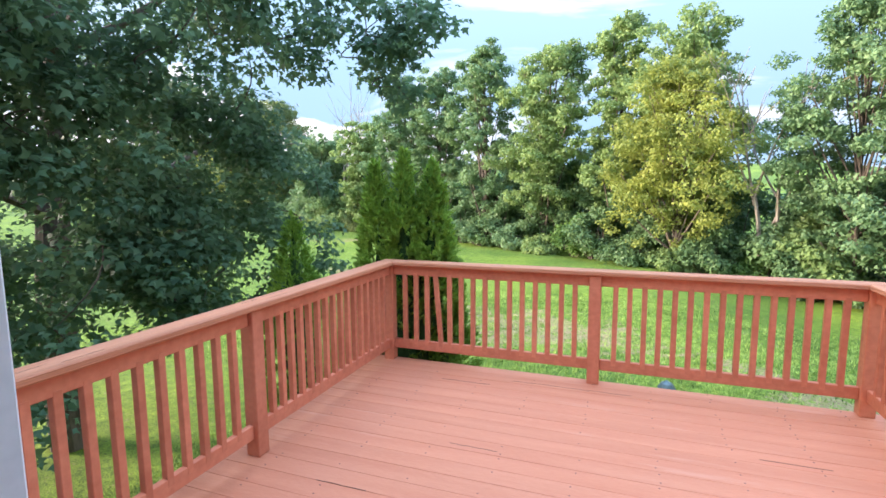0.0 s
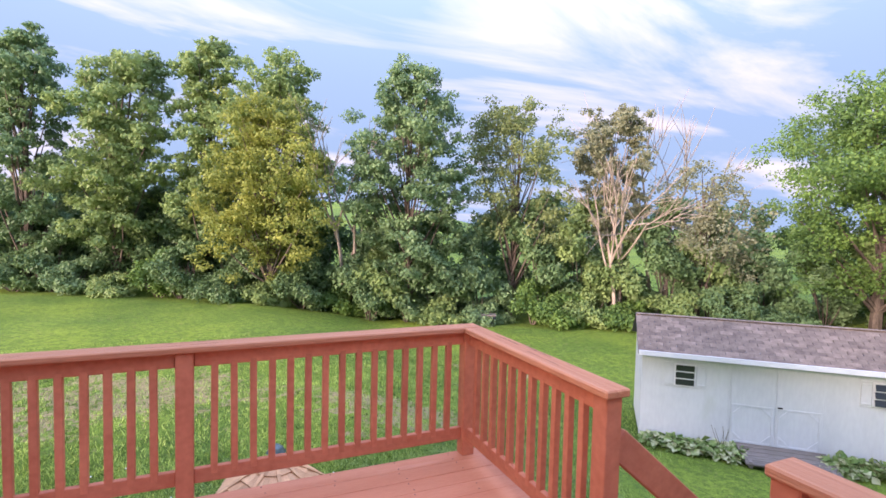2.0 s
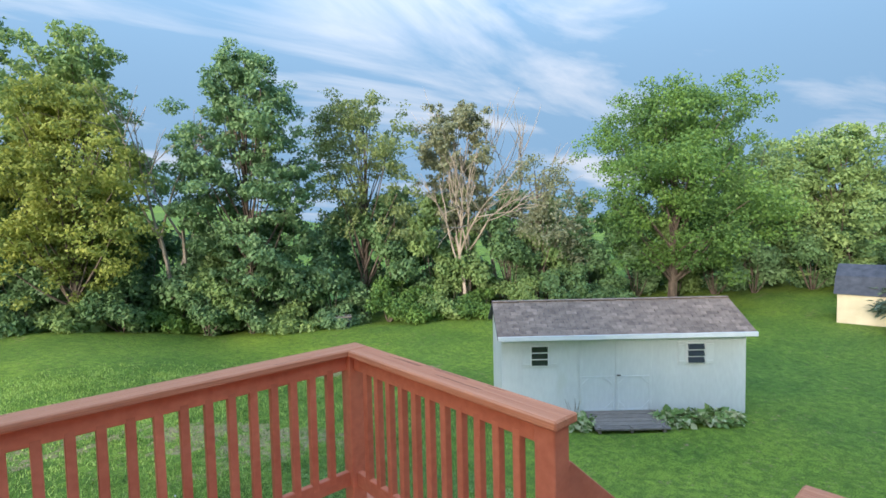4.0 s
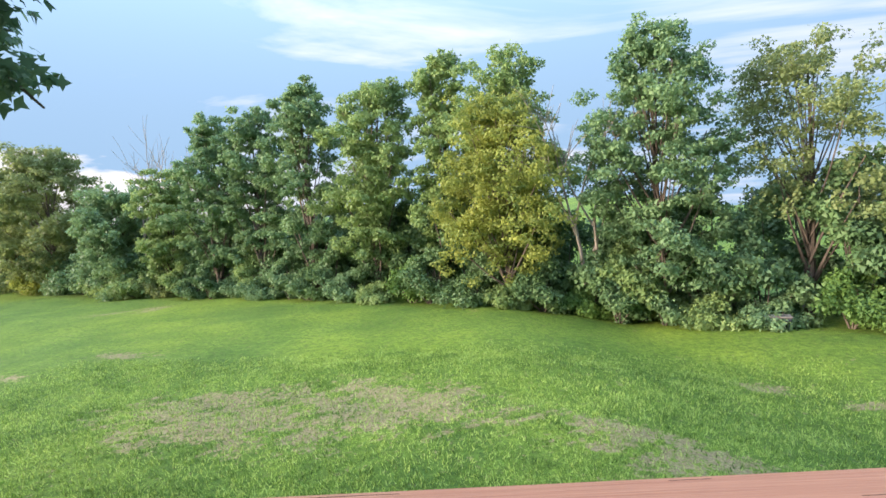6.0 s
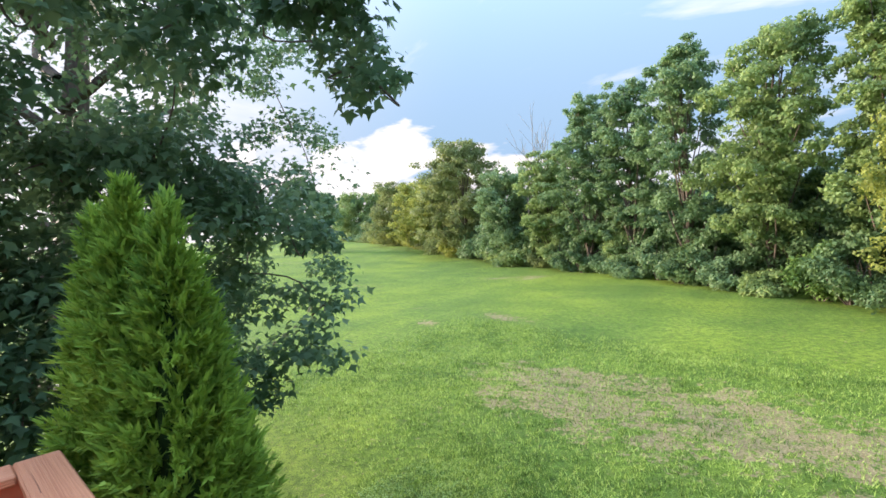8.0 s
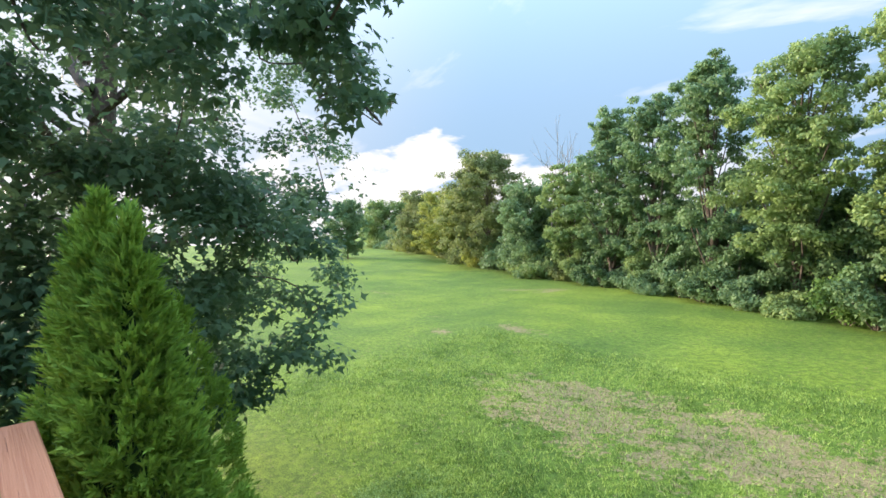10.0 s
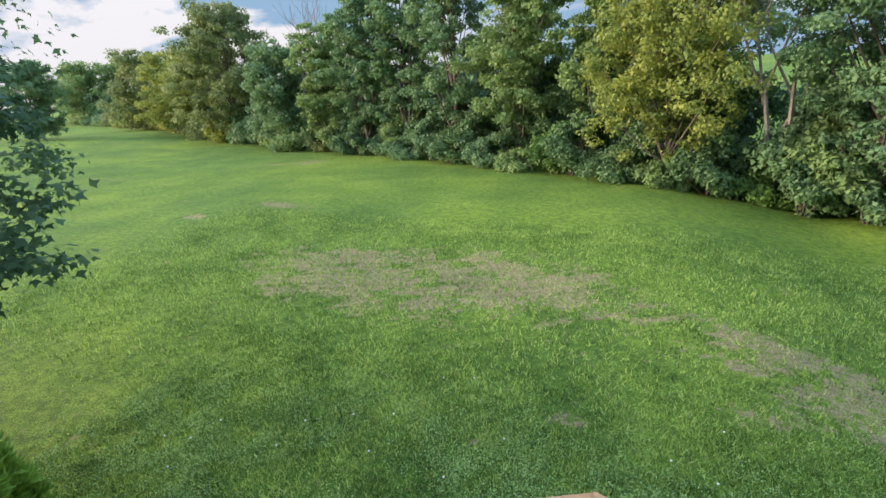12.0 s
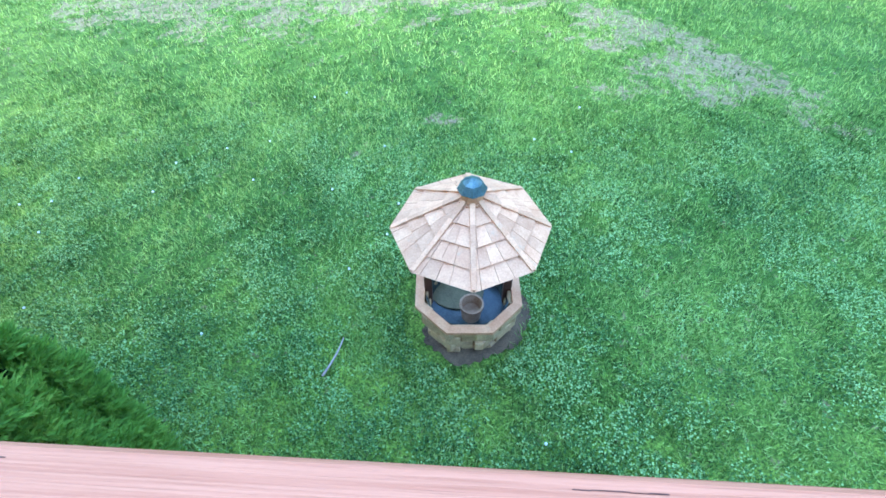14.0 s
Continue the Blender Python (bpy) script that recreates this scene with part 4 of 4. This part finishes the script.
grow_tree("tree", (-48, 52.5), 9.0, 11.0, L_YELLOW, 52, "rounded yellow-green tree on the rise", 11000, 0.45, 0.08, 26)
grow_tree("tree", (-58, 58), 10.0, 12.0, L_YELLOW, 53, "rounded yellow-green tree on the rise", 11000, 0.5, 0.08, 26)
grow_tree("tree", (-70, 64), 11.0, 14.0, L_SPARSE, 54, "tall olive-green tree on the rise", 11000, 0.55, 0.08, 26)
grow_tree("tree", (-112, 86), 13.0, 20.0, L_GREEN, 55, "distant green trees on the rise", 9000, 0.9, 0.05, 26)
grow_tree("tree", (-69.0, 45.5), 8.6, 7.5, L_DARK, 56, "round dark tree standing alone on the rise", 9000, 0.4, 0.18, 30, form=0.9, group="lone trees")

# undergrowth along the edge of the wood
EDGE = [(46, -14), (40, 0), (36, 6), (30, 11.5), (20.8, 15.7), (15, 18.6), (9, 20.5), (3, 23.7), (-3.3, 27.5), (-8.7, 30.5), (-15, 34), (-24, 38.5), (-37, 44.5), (-52, 54), (-70, 63), (-112, 81)]


def along_edge(step_of):
    """Places along the edge of the wood, with the way into the wood."""
    out, spare = [], 0.0
    for (x0, y0), (x1, y1) in zip(EDGE, EDGE[1:]):
        ln = math.hypot(x1 - x0, y1 - y0)
        d = spare
        while d < ln:
            t = d / ln
            x, y = x0 + (x1 - x0) * t, y0 + (y1 - y0) * t
            out.append((x, y, (y1 - y0) / ln, -(x1 - x0) / ln))
            d += step_of(x)
        spare = d - ln
    return out


rs = random.Random(11)
for k, (x, y, nx, ny) in enumerate(along_edge(lambda x: 2.0 if x > -26 else 4.2)):
    far = x < -26
    mat = rs.choice([L_GREEN, L_UNDER, L_DARK, L_UNDER, L_LIGHT]) if x > -22 else rs.choice([L_GREEN, L_YELLOW, L_DARK, L_SPARSE])
    if 30 < x < 38:
        continue
    h = rs.uniform(1.0, 3.6) * (1.5 if far else 1.0)
    w = rs.uniform(2.4, 3.4) * (1.9 if far else 1.0)
    inset = 1.9 if 4 < x < 22 else 1.0
    shrub("shrub", (x + nx * inset + rs.uniform(-0.4, 0.4), y + ny * inset + rs.uniform(-0.6, 0.4)), h, w, mat, 200 + k,
          {"green leaf": "leafy green shrub at the lawn's edge", "shade-grown leaf": "deep green shrub at the lawn's edge", "dark green leaf": "dark green shrub at the lawn's edge", "bright green leaf": "bright green shrub at the lawn's edge",
           "yellow-green leaf": "yellowish shrub at the lawn's edge", "olive leaf": "olive shrub at the lawn's edge"}[mat.name], 1700, 0.26 if not far else 0.42)
for k, (x, y, nx, ny) in enumerate(along_edge(lambda x: 2.5 if x > -26 else 5.0)):
    far = x < -26
    tall = 7.2 if 12 < x < 30 else (5.0 if 3 < x <= 12 else 6.0)
    mat = rs.choice([L_DARK, L_UNDER, L_UNDER, L_GREEN])
    shrub("shrub", (x + nx * 3.2 + rs.uniform(-0.6, 0.6), y + ny * 3.2), tall * rs.uniform(0.8, 1.12) * (1.25 if far else 1), 3.9 * (1.7 if far else 1), mat, 400 + k,
          "tall dark understorey shrub under the trees", 2300, 0.33 if not far else 0.5)
for k, (x, y, nx, ny) in enumerate(along_edge(lambda x: 3.6 if x > -26 else 7.0)):
    shrub("shrub", (x + nx * 6.5, y + ny * 6.5), rs.uniform(6.0, 8.0) * (0.75 if 5 < x < 10 else 1.0), 5.8, rs.choice([L_DARK, L_UNDER]), 600 + k, "dense understorey deep in the wood", 1700, 0.42)
# a low dark utility box half hidden in the shrubs
util = thing("utility_box", (14.8, 20.0, ground_at(14.8, 20.0)), "dark grey box half hidden in shrubs", "box", turn=-25)
part("body", box((0.9, 0.6, 0.5), (0, 0, 0.25), 0.03), M_DARKROOF, util)
part("lid", box((0.98, 0.68, 0.06), (0, 0, 0.53), 0.02), M_GREYWOOD, util, "dull grey lid")


# ---- arborvitae ----
def arborvitae(at, tips, seed, label, plumes):
    """Upright evergreen: one pointed column for each tip (x, y, top, radius), clad in flat fern-like plumes."""
    r = np.random.default_rng(seed)
    g = ground_at(*at)
    t = thing("arborvitae", (*at, g - 0.03), label, "arborvitae", "arborvitae beside the deck")
    bm, core = bmesh.new(), bmesh.new()
    fingers = 18
    P, D = [], []

    def girth(u):
        return np.minimum(1.0, 0.82 + u) * np.minimum(1.0, np.maximum(0.0, 1 - u) / 0.5) ** 0.80

    for x, y, top, rad in tips:
        h = top - g
        limb(bm, (x * 0.6, y * 0.6, 0), (x * 0.9, y * 0.9, h * 0.6), 0.06, 0.012, 0.02, r, 6, 5)
        k = int(plumes * h * rad / sum((q[2] - g) * q[3] for q in tips))
        of = r.integers(0, max(1, k // 6), k)
        u0, a0 = 1 - r.random(k) ** 0.62, r.random(k) * 2 * np.pi
        u = np.clip(u0[of] + 0.009 * r.normal(size=k), 0.01, 0.992)
        ang = a0[of] + 0.045 * r.normal(size=k) / (rad * girth(u) + 0.05)
        lump = 0.16 * np.sin(ang * 4 + u * 31 + seed) * np.sin(u * 47 + ang * 2) + 0.12 * np.sin(ang * 9 - u * 83 + seed)
        rr = rad * girth(u) * (0.90 + lump + 0.14 * r.random(k)[of] + 0.06 * r.random(k)) - 0.05
        c = np.stack([x * (0.6 + 0.4 * u) + rr * np.cos(ang), y * (0.6 + 0.4 * u) + rr * np.sin(ang), 0.05 + u * (h - 0.10)], -1)
        axis_d = np.stack([np.cos(ang), np.sin(ang), 0.30 + 0.75 * u], -1) + 0.34 * r.normal(size=(k, 3))
        axis_d /= np.linalg.norm(axis_d, axis=1, keepdims=True)
        off = ~((c[:, 0] + at[0] > -0.30) & (c[:, 1] + at[1] < 0.26))
        c, axis_d, ang, k = c[off], axis_d[off], ang[off], int(off.sum())
        side = np.cross(axis_d, np.stack([-np.sin(ang), np.cos(ang), 0 * ang], -1) + 0.7 * r.normal(size=(k, 3)))
        side /= np.linalg.norm(side, axis=1, keepdims=True)
        size = (0.06 + 0.05 * r.random((k, 1)))
        for j in range(fingers):
            f = j / (fingers - 1)
            s = 1 if j % 2 else -1
            P.append(c + axis_d * size * (f * 0.95) + r.normal(size=(k, 3)) * 0.004)
            way = axis_d * (0.55 + 0.6 * f) + side * s * (0.95 - 0.75 * f)
            D.append(way * (1.15 - 0.5 * f) + 0.12 * r.normal(size=(k, 3)))
        # smooth dark core in each column stands in for shade between plumes
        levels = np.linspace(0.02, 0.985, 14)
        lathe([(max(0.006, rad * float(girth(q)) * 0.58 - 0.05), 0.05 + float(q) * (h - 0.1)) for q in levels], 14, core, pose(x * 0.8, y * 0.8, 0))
    P, D = np.concatenate(P), np.concatenate(D)
    part("stem", bm, M_BARK, t)
    part("shade_core", core, L_INNER, t)
    part("foliage", leaf_cloud("foliage", r, P, D / np.linalg.norm(D, axis=1, keepdims=True), 0.042, 0.015, L_ARB, "blade", -0.1, 0.12), None, t)
    return t


arborvitae((-0.02, 0.42), [(-0.33, -0.05, 1.90, 0.43), (-0.05, -0.02, 1.97, 0.45), (0.23, 0.04, 1.90, 0.45)], 71, "large green three-tipped arborvitae beside the deck corner", 26000)
arborvitae((-2.0, 1.25), [(0, 0, 1.35, 0.52)], 72, "smaller narrow green arborvitae under the maple", 4200)
arborvitae((-0.02, 0.98), [(0.0, 0.0, 0.40, 0.28)], 73, "low young arborvitae at the foot of the tall one", 6000)


# ---- maple ----
def maple():
    r = np.random.default_rng(81)
    bx, by = -6.6, 1.25
    g = ground_at(bx, by)
    t = thing("maple_tree", (bx, by, g), "large dark green maple overhanging the deck", "tree", "lone trees")
    bm = bmesh.new()
    limb(bm, (0, 0, 0), (0.2, 0.1, 5.2), 0.30, 0.20, 0.15, r, 10, 7)
    limb(bm, (0.2, 0.1, 5.2), (0.1, 0.3, 10.5), 0.20, 0.05, 0.25, r, 8, 6)
    blobs = []
    centre = Vector((0.1, 0.2, 6.3))
    for i in range(84):
        u = 1 - 2 * (i + 0.5) / 84
        a = i * 2.39996
        s = math.sqrt(1 - u * u)
        q = 0.80 + 0.22 * r.random()
        c = centre + Vector((4.3 * s * math.cos(a), 4.6 * s * math.sin(a), 4.5 * u)) * q
        if c.x + 0.9 * c.y > 4.3:
            continue
        if c.z < 2.35:
            c.z = 2.35 + 0.5 * r.random()
        b = 0.62 + 0.34 * r.random()
        blobs.append((*c, b, b, b * 0.62))
    for i in range(44):
        c = Vector((1.8 + 1.9 * r.random(), -4.2 + 5.2 * r.random(), 2.5 + 3.8 * r.random()))
        b = 0.45 + 0.3 * r.random()
        blobs.append((*c, b, b, b * 0.62))
    for c, b in (((3.2, 1.3, 4.75), 0.6), ((3.0, 0.6, 4.95), 0.6), ((3.4, 0.2, 5.1), 0.5), ((2.7, 1.6, 4.55), 0.6), ((2.5, 1.0, 5.2), 0.6), ((3.5, 1.75, 4.9), 0.3)):
        blobs.append((*c, b, b, b * 0.62))
    inner = []
    for i in range(40):
        c = centre + Vector(r.normal(size=3)) * 1.6
        inner.append((c.x, c.y, max(3.2, c.z), 0.9, 0.9, 0.6))
    reach = [((5.2, 0.8, 5.5), 0.42), ((5.8, 0.5, 5.62), 0.36), ((6.3, 0.2, 5.7), 0.34), ((6.7, -0.05, 5.7), 0.26), ((5.2, 0.95, 5.35), 0.28), ((5.45, 0.72, 5.3), 0.2),
             ((4.3, 1.0, 5.8), 0.55), ((4.6, 0.2, 6.1), 0.55), ((3.6, 0.4, 6.2), 0.7), ((5.4, -0.6, 6.3), 0.5), ((4.4, -1.0, 6.2), 0.6), ((5.7, 0.0, 6.5), 0.45), ((4.9, 0.6, 6.7), 0.55),
             ((3.9, 1.5, 3.15), 0.42), ((3.3, 1.9, 3.3), 0.5), ((3.6, 0.6, 2.85), 0.42), ((3.3, -0.8, 2.8), 0.5), ((3.5, -2.2, 2.9), 0.5), ((3.2, 1.2, 3.9), 0.6), ((3.5, -0.2, 3.6), 0.55),
             ((3.4, -1.6, 3.7), 0.6), ((2.9, -3.2, 3.5), 0.6), ((3.9, 1.55, 4.25), 0.33), ((3.7, 0.9, 4.5), 0.4), ((4.1, 1.2, 4.45), 0.24), ((3.1, -2.6, 4.6), 0.7), ((3.2, -1.0, 4.8), 0.7), ((3.0, -3.6, 5.4), 0.7),
             ((3.6, -2.0, 5.8), 0.7), ((4.0, -2.8, 6.6), 0.6)]
    reach += [((6.25, 0.62, 5.3), 0.24), ((6.5, 0.5, 5.12), 0.2), ((6.0, 0.75, 5.45), 0.28)]
    # the long bough over the deck
    near = Vector((8.85, -1.6, 4.25))
    reach = [(tuple(near + (Vector(c) - near) * 1.28), b * 1.2) if c[0] > 5.0 else (c, b) for c, b in reach]
    reach += [(c, 0.27) for c in ((6.34, 0.94, 6.28), (5.87, 0.75, 5.91), (5.41, 0.58, 6.11), (4.72, -0.22, 5.66), (6.01, 0.98, 6.44), (5.05, 0.48, 5.85), (4.7, -0.73, 5.95), (5.82, 0.38, 6.27))]
    # an opening in the crown behind the overhanging bough
    opening = [(Vector((6.6, -0.25, 4.98)), Vector((1.2, 2.6, 6.8))), (Vector((6.4, -0.14, 4.9)), Vector((1.4, 1.9, 5.95))), (Vector((6.5, 0.05, 5.05)), Vector((1.2, 2.7, 6.5)))]

    def clear(c, b):
        for g0, g1 in opening:
            k = min(1, max(0, (Vector(c) - g0).dot(g1 - g0) / (g1 - g0).length_squared))
            if (Vector(c) - g0.lerp(g1, k)).length < 0.20 + 0.45 * k + 0.25 * b:
                return False
        return True

    blobs = [q for q in blobs if clear(q[:3], q[3])]
    reach = [q for q in reach if clear(*q)]
    for c, b in reach:
        blobs.append((*c, b * 1.1, b * 1.1, b * 0.7))
    tufts = []
    for x, y, z, b, _, _ in blobs:
        for k in range(5):
            w = Vector(r.normal(size=3)).normalized() * b * (0.45 + 0.6 * r.random())
            q = b * (0.36 + 0.22 * r.random())
            c = (x + w.x, y + w.y, z + w.z * 0.7)
            if clear(c, q * 0.5):
                tufts.append((*c, q * 1.15, q * 1.15, q * 0.62))
    boughs = []
    for i in range(11):
        ang, up = i * 2.4 + 0.2, 2.9 + 0.42 * i
        e = Vector((2.6 * math.cos(ang), 2.7 * math.sin(ang), up + 0.7 + 0.12 * i))
        limb(bm, (0.15, 0.1, up), e, 0.085, 0.04, 0.25, r, 6, 5)
        boughs.append(e)
    joined = list(boughs)
    for c in sorted(blobs, key=lambda q: math.hypot(q[0], q[1])):
        p = Vector(c[:3])
        e = min(joined, key=lambda q: (q - p).length)
        if (e - p).length > 1.7 or not all(clear(e.lerp(p, f), 0.2) for f in (0.25, 0.5, 0.75)):
            continue
        joined.append(p)
        limb(bm, e, Vector(c[:3]), 0.014, 0.004, 0.3, r, 4, 6)
    part("trunk", bm, M_BARK, t)
    p1, o1 = blob_points(r, tufts, 92000, 0.1)
    p2, o2 = blob_points(r, inner, 4500, 0.2)
    pts, out = np.concatenate([p1, p2]), np.concatenate([o1, o2])
    part("crown", leaf_cloud("crown", r, pts, out, 0.094, 0.094, L_MAPLE, "lobed", 0.75, 0.75), None, t)


maple()


# ---- blue spruce and far shed ----
def spruce(at, top, radius, seed):
    r = np.random.default_rng(seed)
    g = ground_at(*at)
    h = top - g
    t = thing("spruce_tree", (*at, g - 0.05), "blue-green spruce with drooping boughs", "tree", "lone trees")
    bm = limb(bmesh.new(), (0, 0, 0), (0, 0, h), 0.22, 0.02, 0.0, r, 8, 4)
    P, O = [], []
    for i in range(120):
        u = (i + 0.5) / 120
        z = h * (0.12 + 0.86 * u)
        a = i * 2.4
        ln = radius * (1 - u) ** 0.85 * (0.85 + 0.25 * r.random())
        d = np.array([math.cos(a), math.sin(a), -0.18])
        limb(bm, (0, 0, z), (ln * d[0], ln * d[1], z + ln * d[2]), 0.03, 0.008, 0.05, r, 4, 2)
        k = int(30 + 120 * ln)
        s = r.random(k) ** 0.7
        pts = np.array([0, 0, z]) + s[:, None] * ln * d + r.normal(size=(k, 3)) * np.array([0.16, 0.16, 0.10])
        P.append(pts)
        O.append(np.tile(d, (k, 1)))
    part("trunk", bm, M_BARK, t)
    P, O = np.concatenate(P), np.concatenate(O)
    part("boughs", leaf_cloud("boughs", r, P, O, 0.30, 0.07, L_SPRUCE, "oval", 0.1, 0.5), None, t)


spruce((31.5, -1.8), 5.0, 3.6, 91)
far_shed = thing("garden_shed", (31.0, 2.85, ground_at(31, 2.85) - 0.1), "small cream shed with a dark slate-coloured roof", "shed", turn=-86)
part("wall", box((4.0, 2.6, 1.5), (2.0, 1.3, 0.75), 0.01), M_TANWALL, far_shed)
fr = bmesh.new()
prof = [(-0.15, 1.45), (0.35, 2.25), (1.3, 2.75), (2.25, 2.25), (2.75, 1.45)]
va, vb = [fr.verts.new((-0.12, a, b)) for a, b in prof], [fr.verts.new((4.12, a, b)) for a, b in prof]
for i in range(4):
    fr.faces.new((va[i], vb[i], vb[i + 1], va[i + 1]))
fr.faces.new(va)
fr.faces.new(vb[::-1])
part("roof", fr, M_DARKROOF, far_shed)


# ---- hostas and small plants by the shed ----
def hosta(u, v, size, seed, flower=False):
    """A clump by the shed: u along its front, v out from it."""
    r = np.random.default_rng(seed)
    d = (SR - SL).normalized()
    p = SL + d * u + Vector((d.y, -d.x, 0)) * v
    t = thing("hosta_plant", (p.x, p.y, ground_at(p.x, p.y) - 0.02), "clump of variegated hosta leaves by the shed", "plant", "hostas by the shed")
    k = int(180 * size)
    ang, rad = r.random(k) * 6.283, r.random(k) ** 0.6 * 0.42 * size
    out = np.stack([np.cos(ang), np.sin(ang), 0.3 + 0 * ang], -1)
    pts = np.stack([rad * np.cos(ang), rad * np.sin(ang), 0.10 + 0.26 * size * (1 - (rad / (0.45 * size)) ** 2) * r.random(k)], -1)
    part("leaves", leaf_cloud("leaves", r, pts, out, 0.20, 0.14, L_HOSTA, "oval", 0.35, 0.35), None, t)
    if flower:
        bm = bmesh.new()
        for i in range(6):
            limb(bm, (0, 0, 0.1), (r.normal() * 0.15, r.normal() * 0.15, 0.6 + 0.2 * r.random()), 0.006, 0.004, 0.03, r, 4, 2)
        part("stalks", bm, M_MUD, t)


for k, (u, v, s, fl) in enumerate(((0.35, 0.32, 0.8, 0), (0.85, 0.38, 0.9, 0), (1.35, 0.35, 1.0, 0), (1.9, 0.36, 1.05, 1), (2.15, 0.40, 0.9, 0), (4.35, 0.35, 1.05, 0), (4.75, 0.38, 1.1, 0), (5.2, 0.3, 0.8, 0),
                                   (5.65, 0.36, 1.1, 0), (6.0, 0.34, 0.9, 0))):
    hosta(u * 0.96, v, s * 0.8, 300 + k, fl)
d_s = (SR - SL).normalized()
p_s = SL + d_s * 6.0 + Vector((d_s.y, -d_s.x, 0)) * 0.3
stone = thing("stone", (p_s.x, p_s.y, ground_at(p_s.x, p_s.y)), "dark stone at the corner of the shed", "stone")
bm = bmesh.new()
bmesh.ops.create_icosphere(bm, subdivisions=2, radius=0.14)
for v in bm.verts:
    v.co *= 1 + 0.25 * noise.noise(v.co * 6)
    v.co.z = v.co.z * 0.55 + 0.05
part("rock", bm, M_DARKROOF, stone)

# ---- grass ----
def grass(name, x0, x1, y0, y1, count, height, seed, label, fade=0.0):
    r = np.random.default_rng(seed)
    x, y = x0 + (x1 - x0) * r.random(count), y0 + (y1 - y0) * r.random(count)
    thick = (0.45 + 0.55 * field(x * 0.9, y * 0.9, 5.0)) * np.clip(5 * field(x * 7, y * 7, 1.0) - 1.5, 0.3, 1)
    keep = (r.random(count) < thick) & (r.random(count) > 0.55 * bareness(x, y)) & (np.hypot(x - WX, y - WY) > 0.50 + 0.12 * r.random(count))
    edge = np.minimum(np.minimum(x - x0, x1 - x), np.minimum(y - y0 + fade, y1 - y)) / 2.2
    keep &= r.random(count) < np.clip(edge, 0.0, 1)
    keep &= ~((x > -0.25) & (x < W + 0.25) & (y < 0.25))
    x, y = x[keep], y[keep]
    pts = np.stack([x, y, land(x, y) - 0.004], -1)
    out = np.stack([0.55 * r.normal(size=len(x)), 0.55 * r.normal(size=len(x)), np.ones(len(x))], -1)
    me = leaf_cloud(name, r, pts, out, height, height * 0.19, L_GRASS, "blade", 0.0, 0.25)
    return tagged(new(name, me), label, "grass", kind="stuff")


grass("grass", -5, 9.0, 0.3, 7.5, 560000, 0.060, 401, "short green lawn grass near the well", 3.0)
grass("grass", -13, 14, 4.5, 17, 250000, 0.085, 402, "short green lawn grass round the worn patches")


def clover_leaves():
    r = np.random.default_rng(403)
    k = 300000
    x, y = r.uniform(-4.5, 8.5, k), r.uniform(0.3, 6.5, k)
    keep = (field(x * 1.3, y * 1.3, 9.0) + 0.25 * r.random(k) > 0.52) & (field(x * 6, y * 6, 3.0) > 0.38) & (np.hypot(x - WX, y - WY) > 0.60) & (bareness(x, y) < 0.25)
    keep &= r.random(k) < np.clip((6.5 - y) / 2, 0, 1)
    x, y = x[keep], y[keep]
    pts = np.stack([x, y, land(x, y) + 0.02 + 0.03 * r.random(len(x))], -1)
    ang = r.random(len(x)) * 6.283
    out = np.stack([np.cos(ang), np.sin(ang), 0.25 + 0 * ang], -1)
    me = leaf_cloud("clover_leaves", r, pts, out, 0.018, 0.017, L_CLOVER, "oval", 0.0, 0.3)
    tagged(new("clover_leaves", me), "patches of small clover leaves in the lawn", "clover", kind="stuff")


clover_leaves()

# small white clover heads
clover = bmesh.new()
for k in range(26):
    x, y = rs.uniform(-3.5, 4), rs.uniform(1.2, 6.5)
    if k == 0:
        x, y = -0.89, 5.15
    if math.hypot(x - WX, y - WY) < 0.75:
        continue
    bmesh.ops.create_icosphere(clover, subdivisions=1, radius=0.014, matrix=pose(x, y, ground_at(x, y) + 0.05))
tagged(part("clover_flowers", clover, M_TRIM), "scattered small white clover flowers in the lawn", "flowers", kind="stuff")
stick = limb(bmesh.new(), (0, 0, 0), (0.12, 0.38, 0.02), 0.012, 0.006, 0.04, None, 6, 6)
tw = part("stick", stick, M_PALEBARK)
tw.matrix_basis = pose(1.18, 1.90, ground_at(1.2, 2.1) + 0.055)
tagged(tw, "pale dry stick lying in the grass", "stick")

# ---- shed shingles ----
sh_me = board_mesh("shingle", (0.288, 0.17, 0.012), 0.0, M_SHINGLE)
half_me = board_mesh("shingle", (0.142, 0.17, 0.012), 0.0, M_SHINGLE)
for rs_ob, m in roof_slabs[:1]:
    rows, across = 12, 22
    step = (SLEN + 0.25) / across
    for i in range(rows):
        odd = i % 2
        for j in range(across + odd):
            end = odd and j in (0, across)
            x = -(SLEN + 0.25) / 2 + (j + 0.5 - 0.5 * odd) * step + (0.25 * step * (1 if j == 0 else -1) if end else 0)
            o = part("shingle", half_me if end else sh_me, None, rs_ob)
            o.matrix_basis = m @ pose(x, -1.60 + 0.070 + i * 0.1335, 0.007 + rs.uniform(0, 0.004), 4, 0, 0)
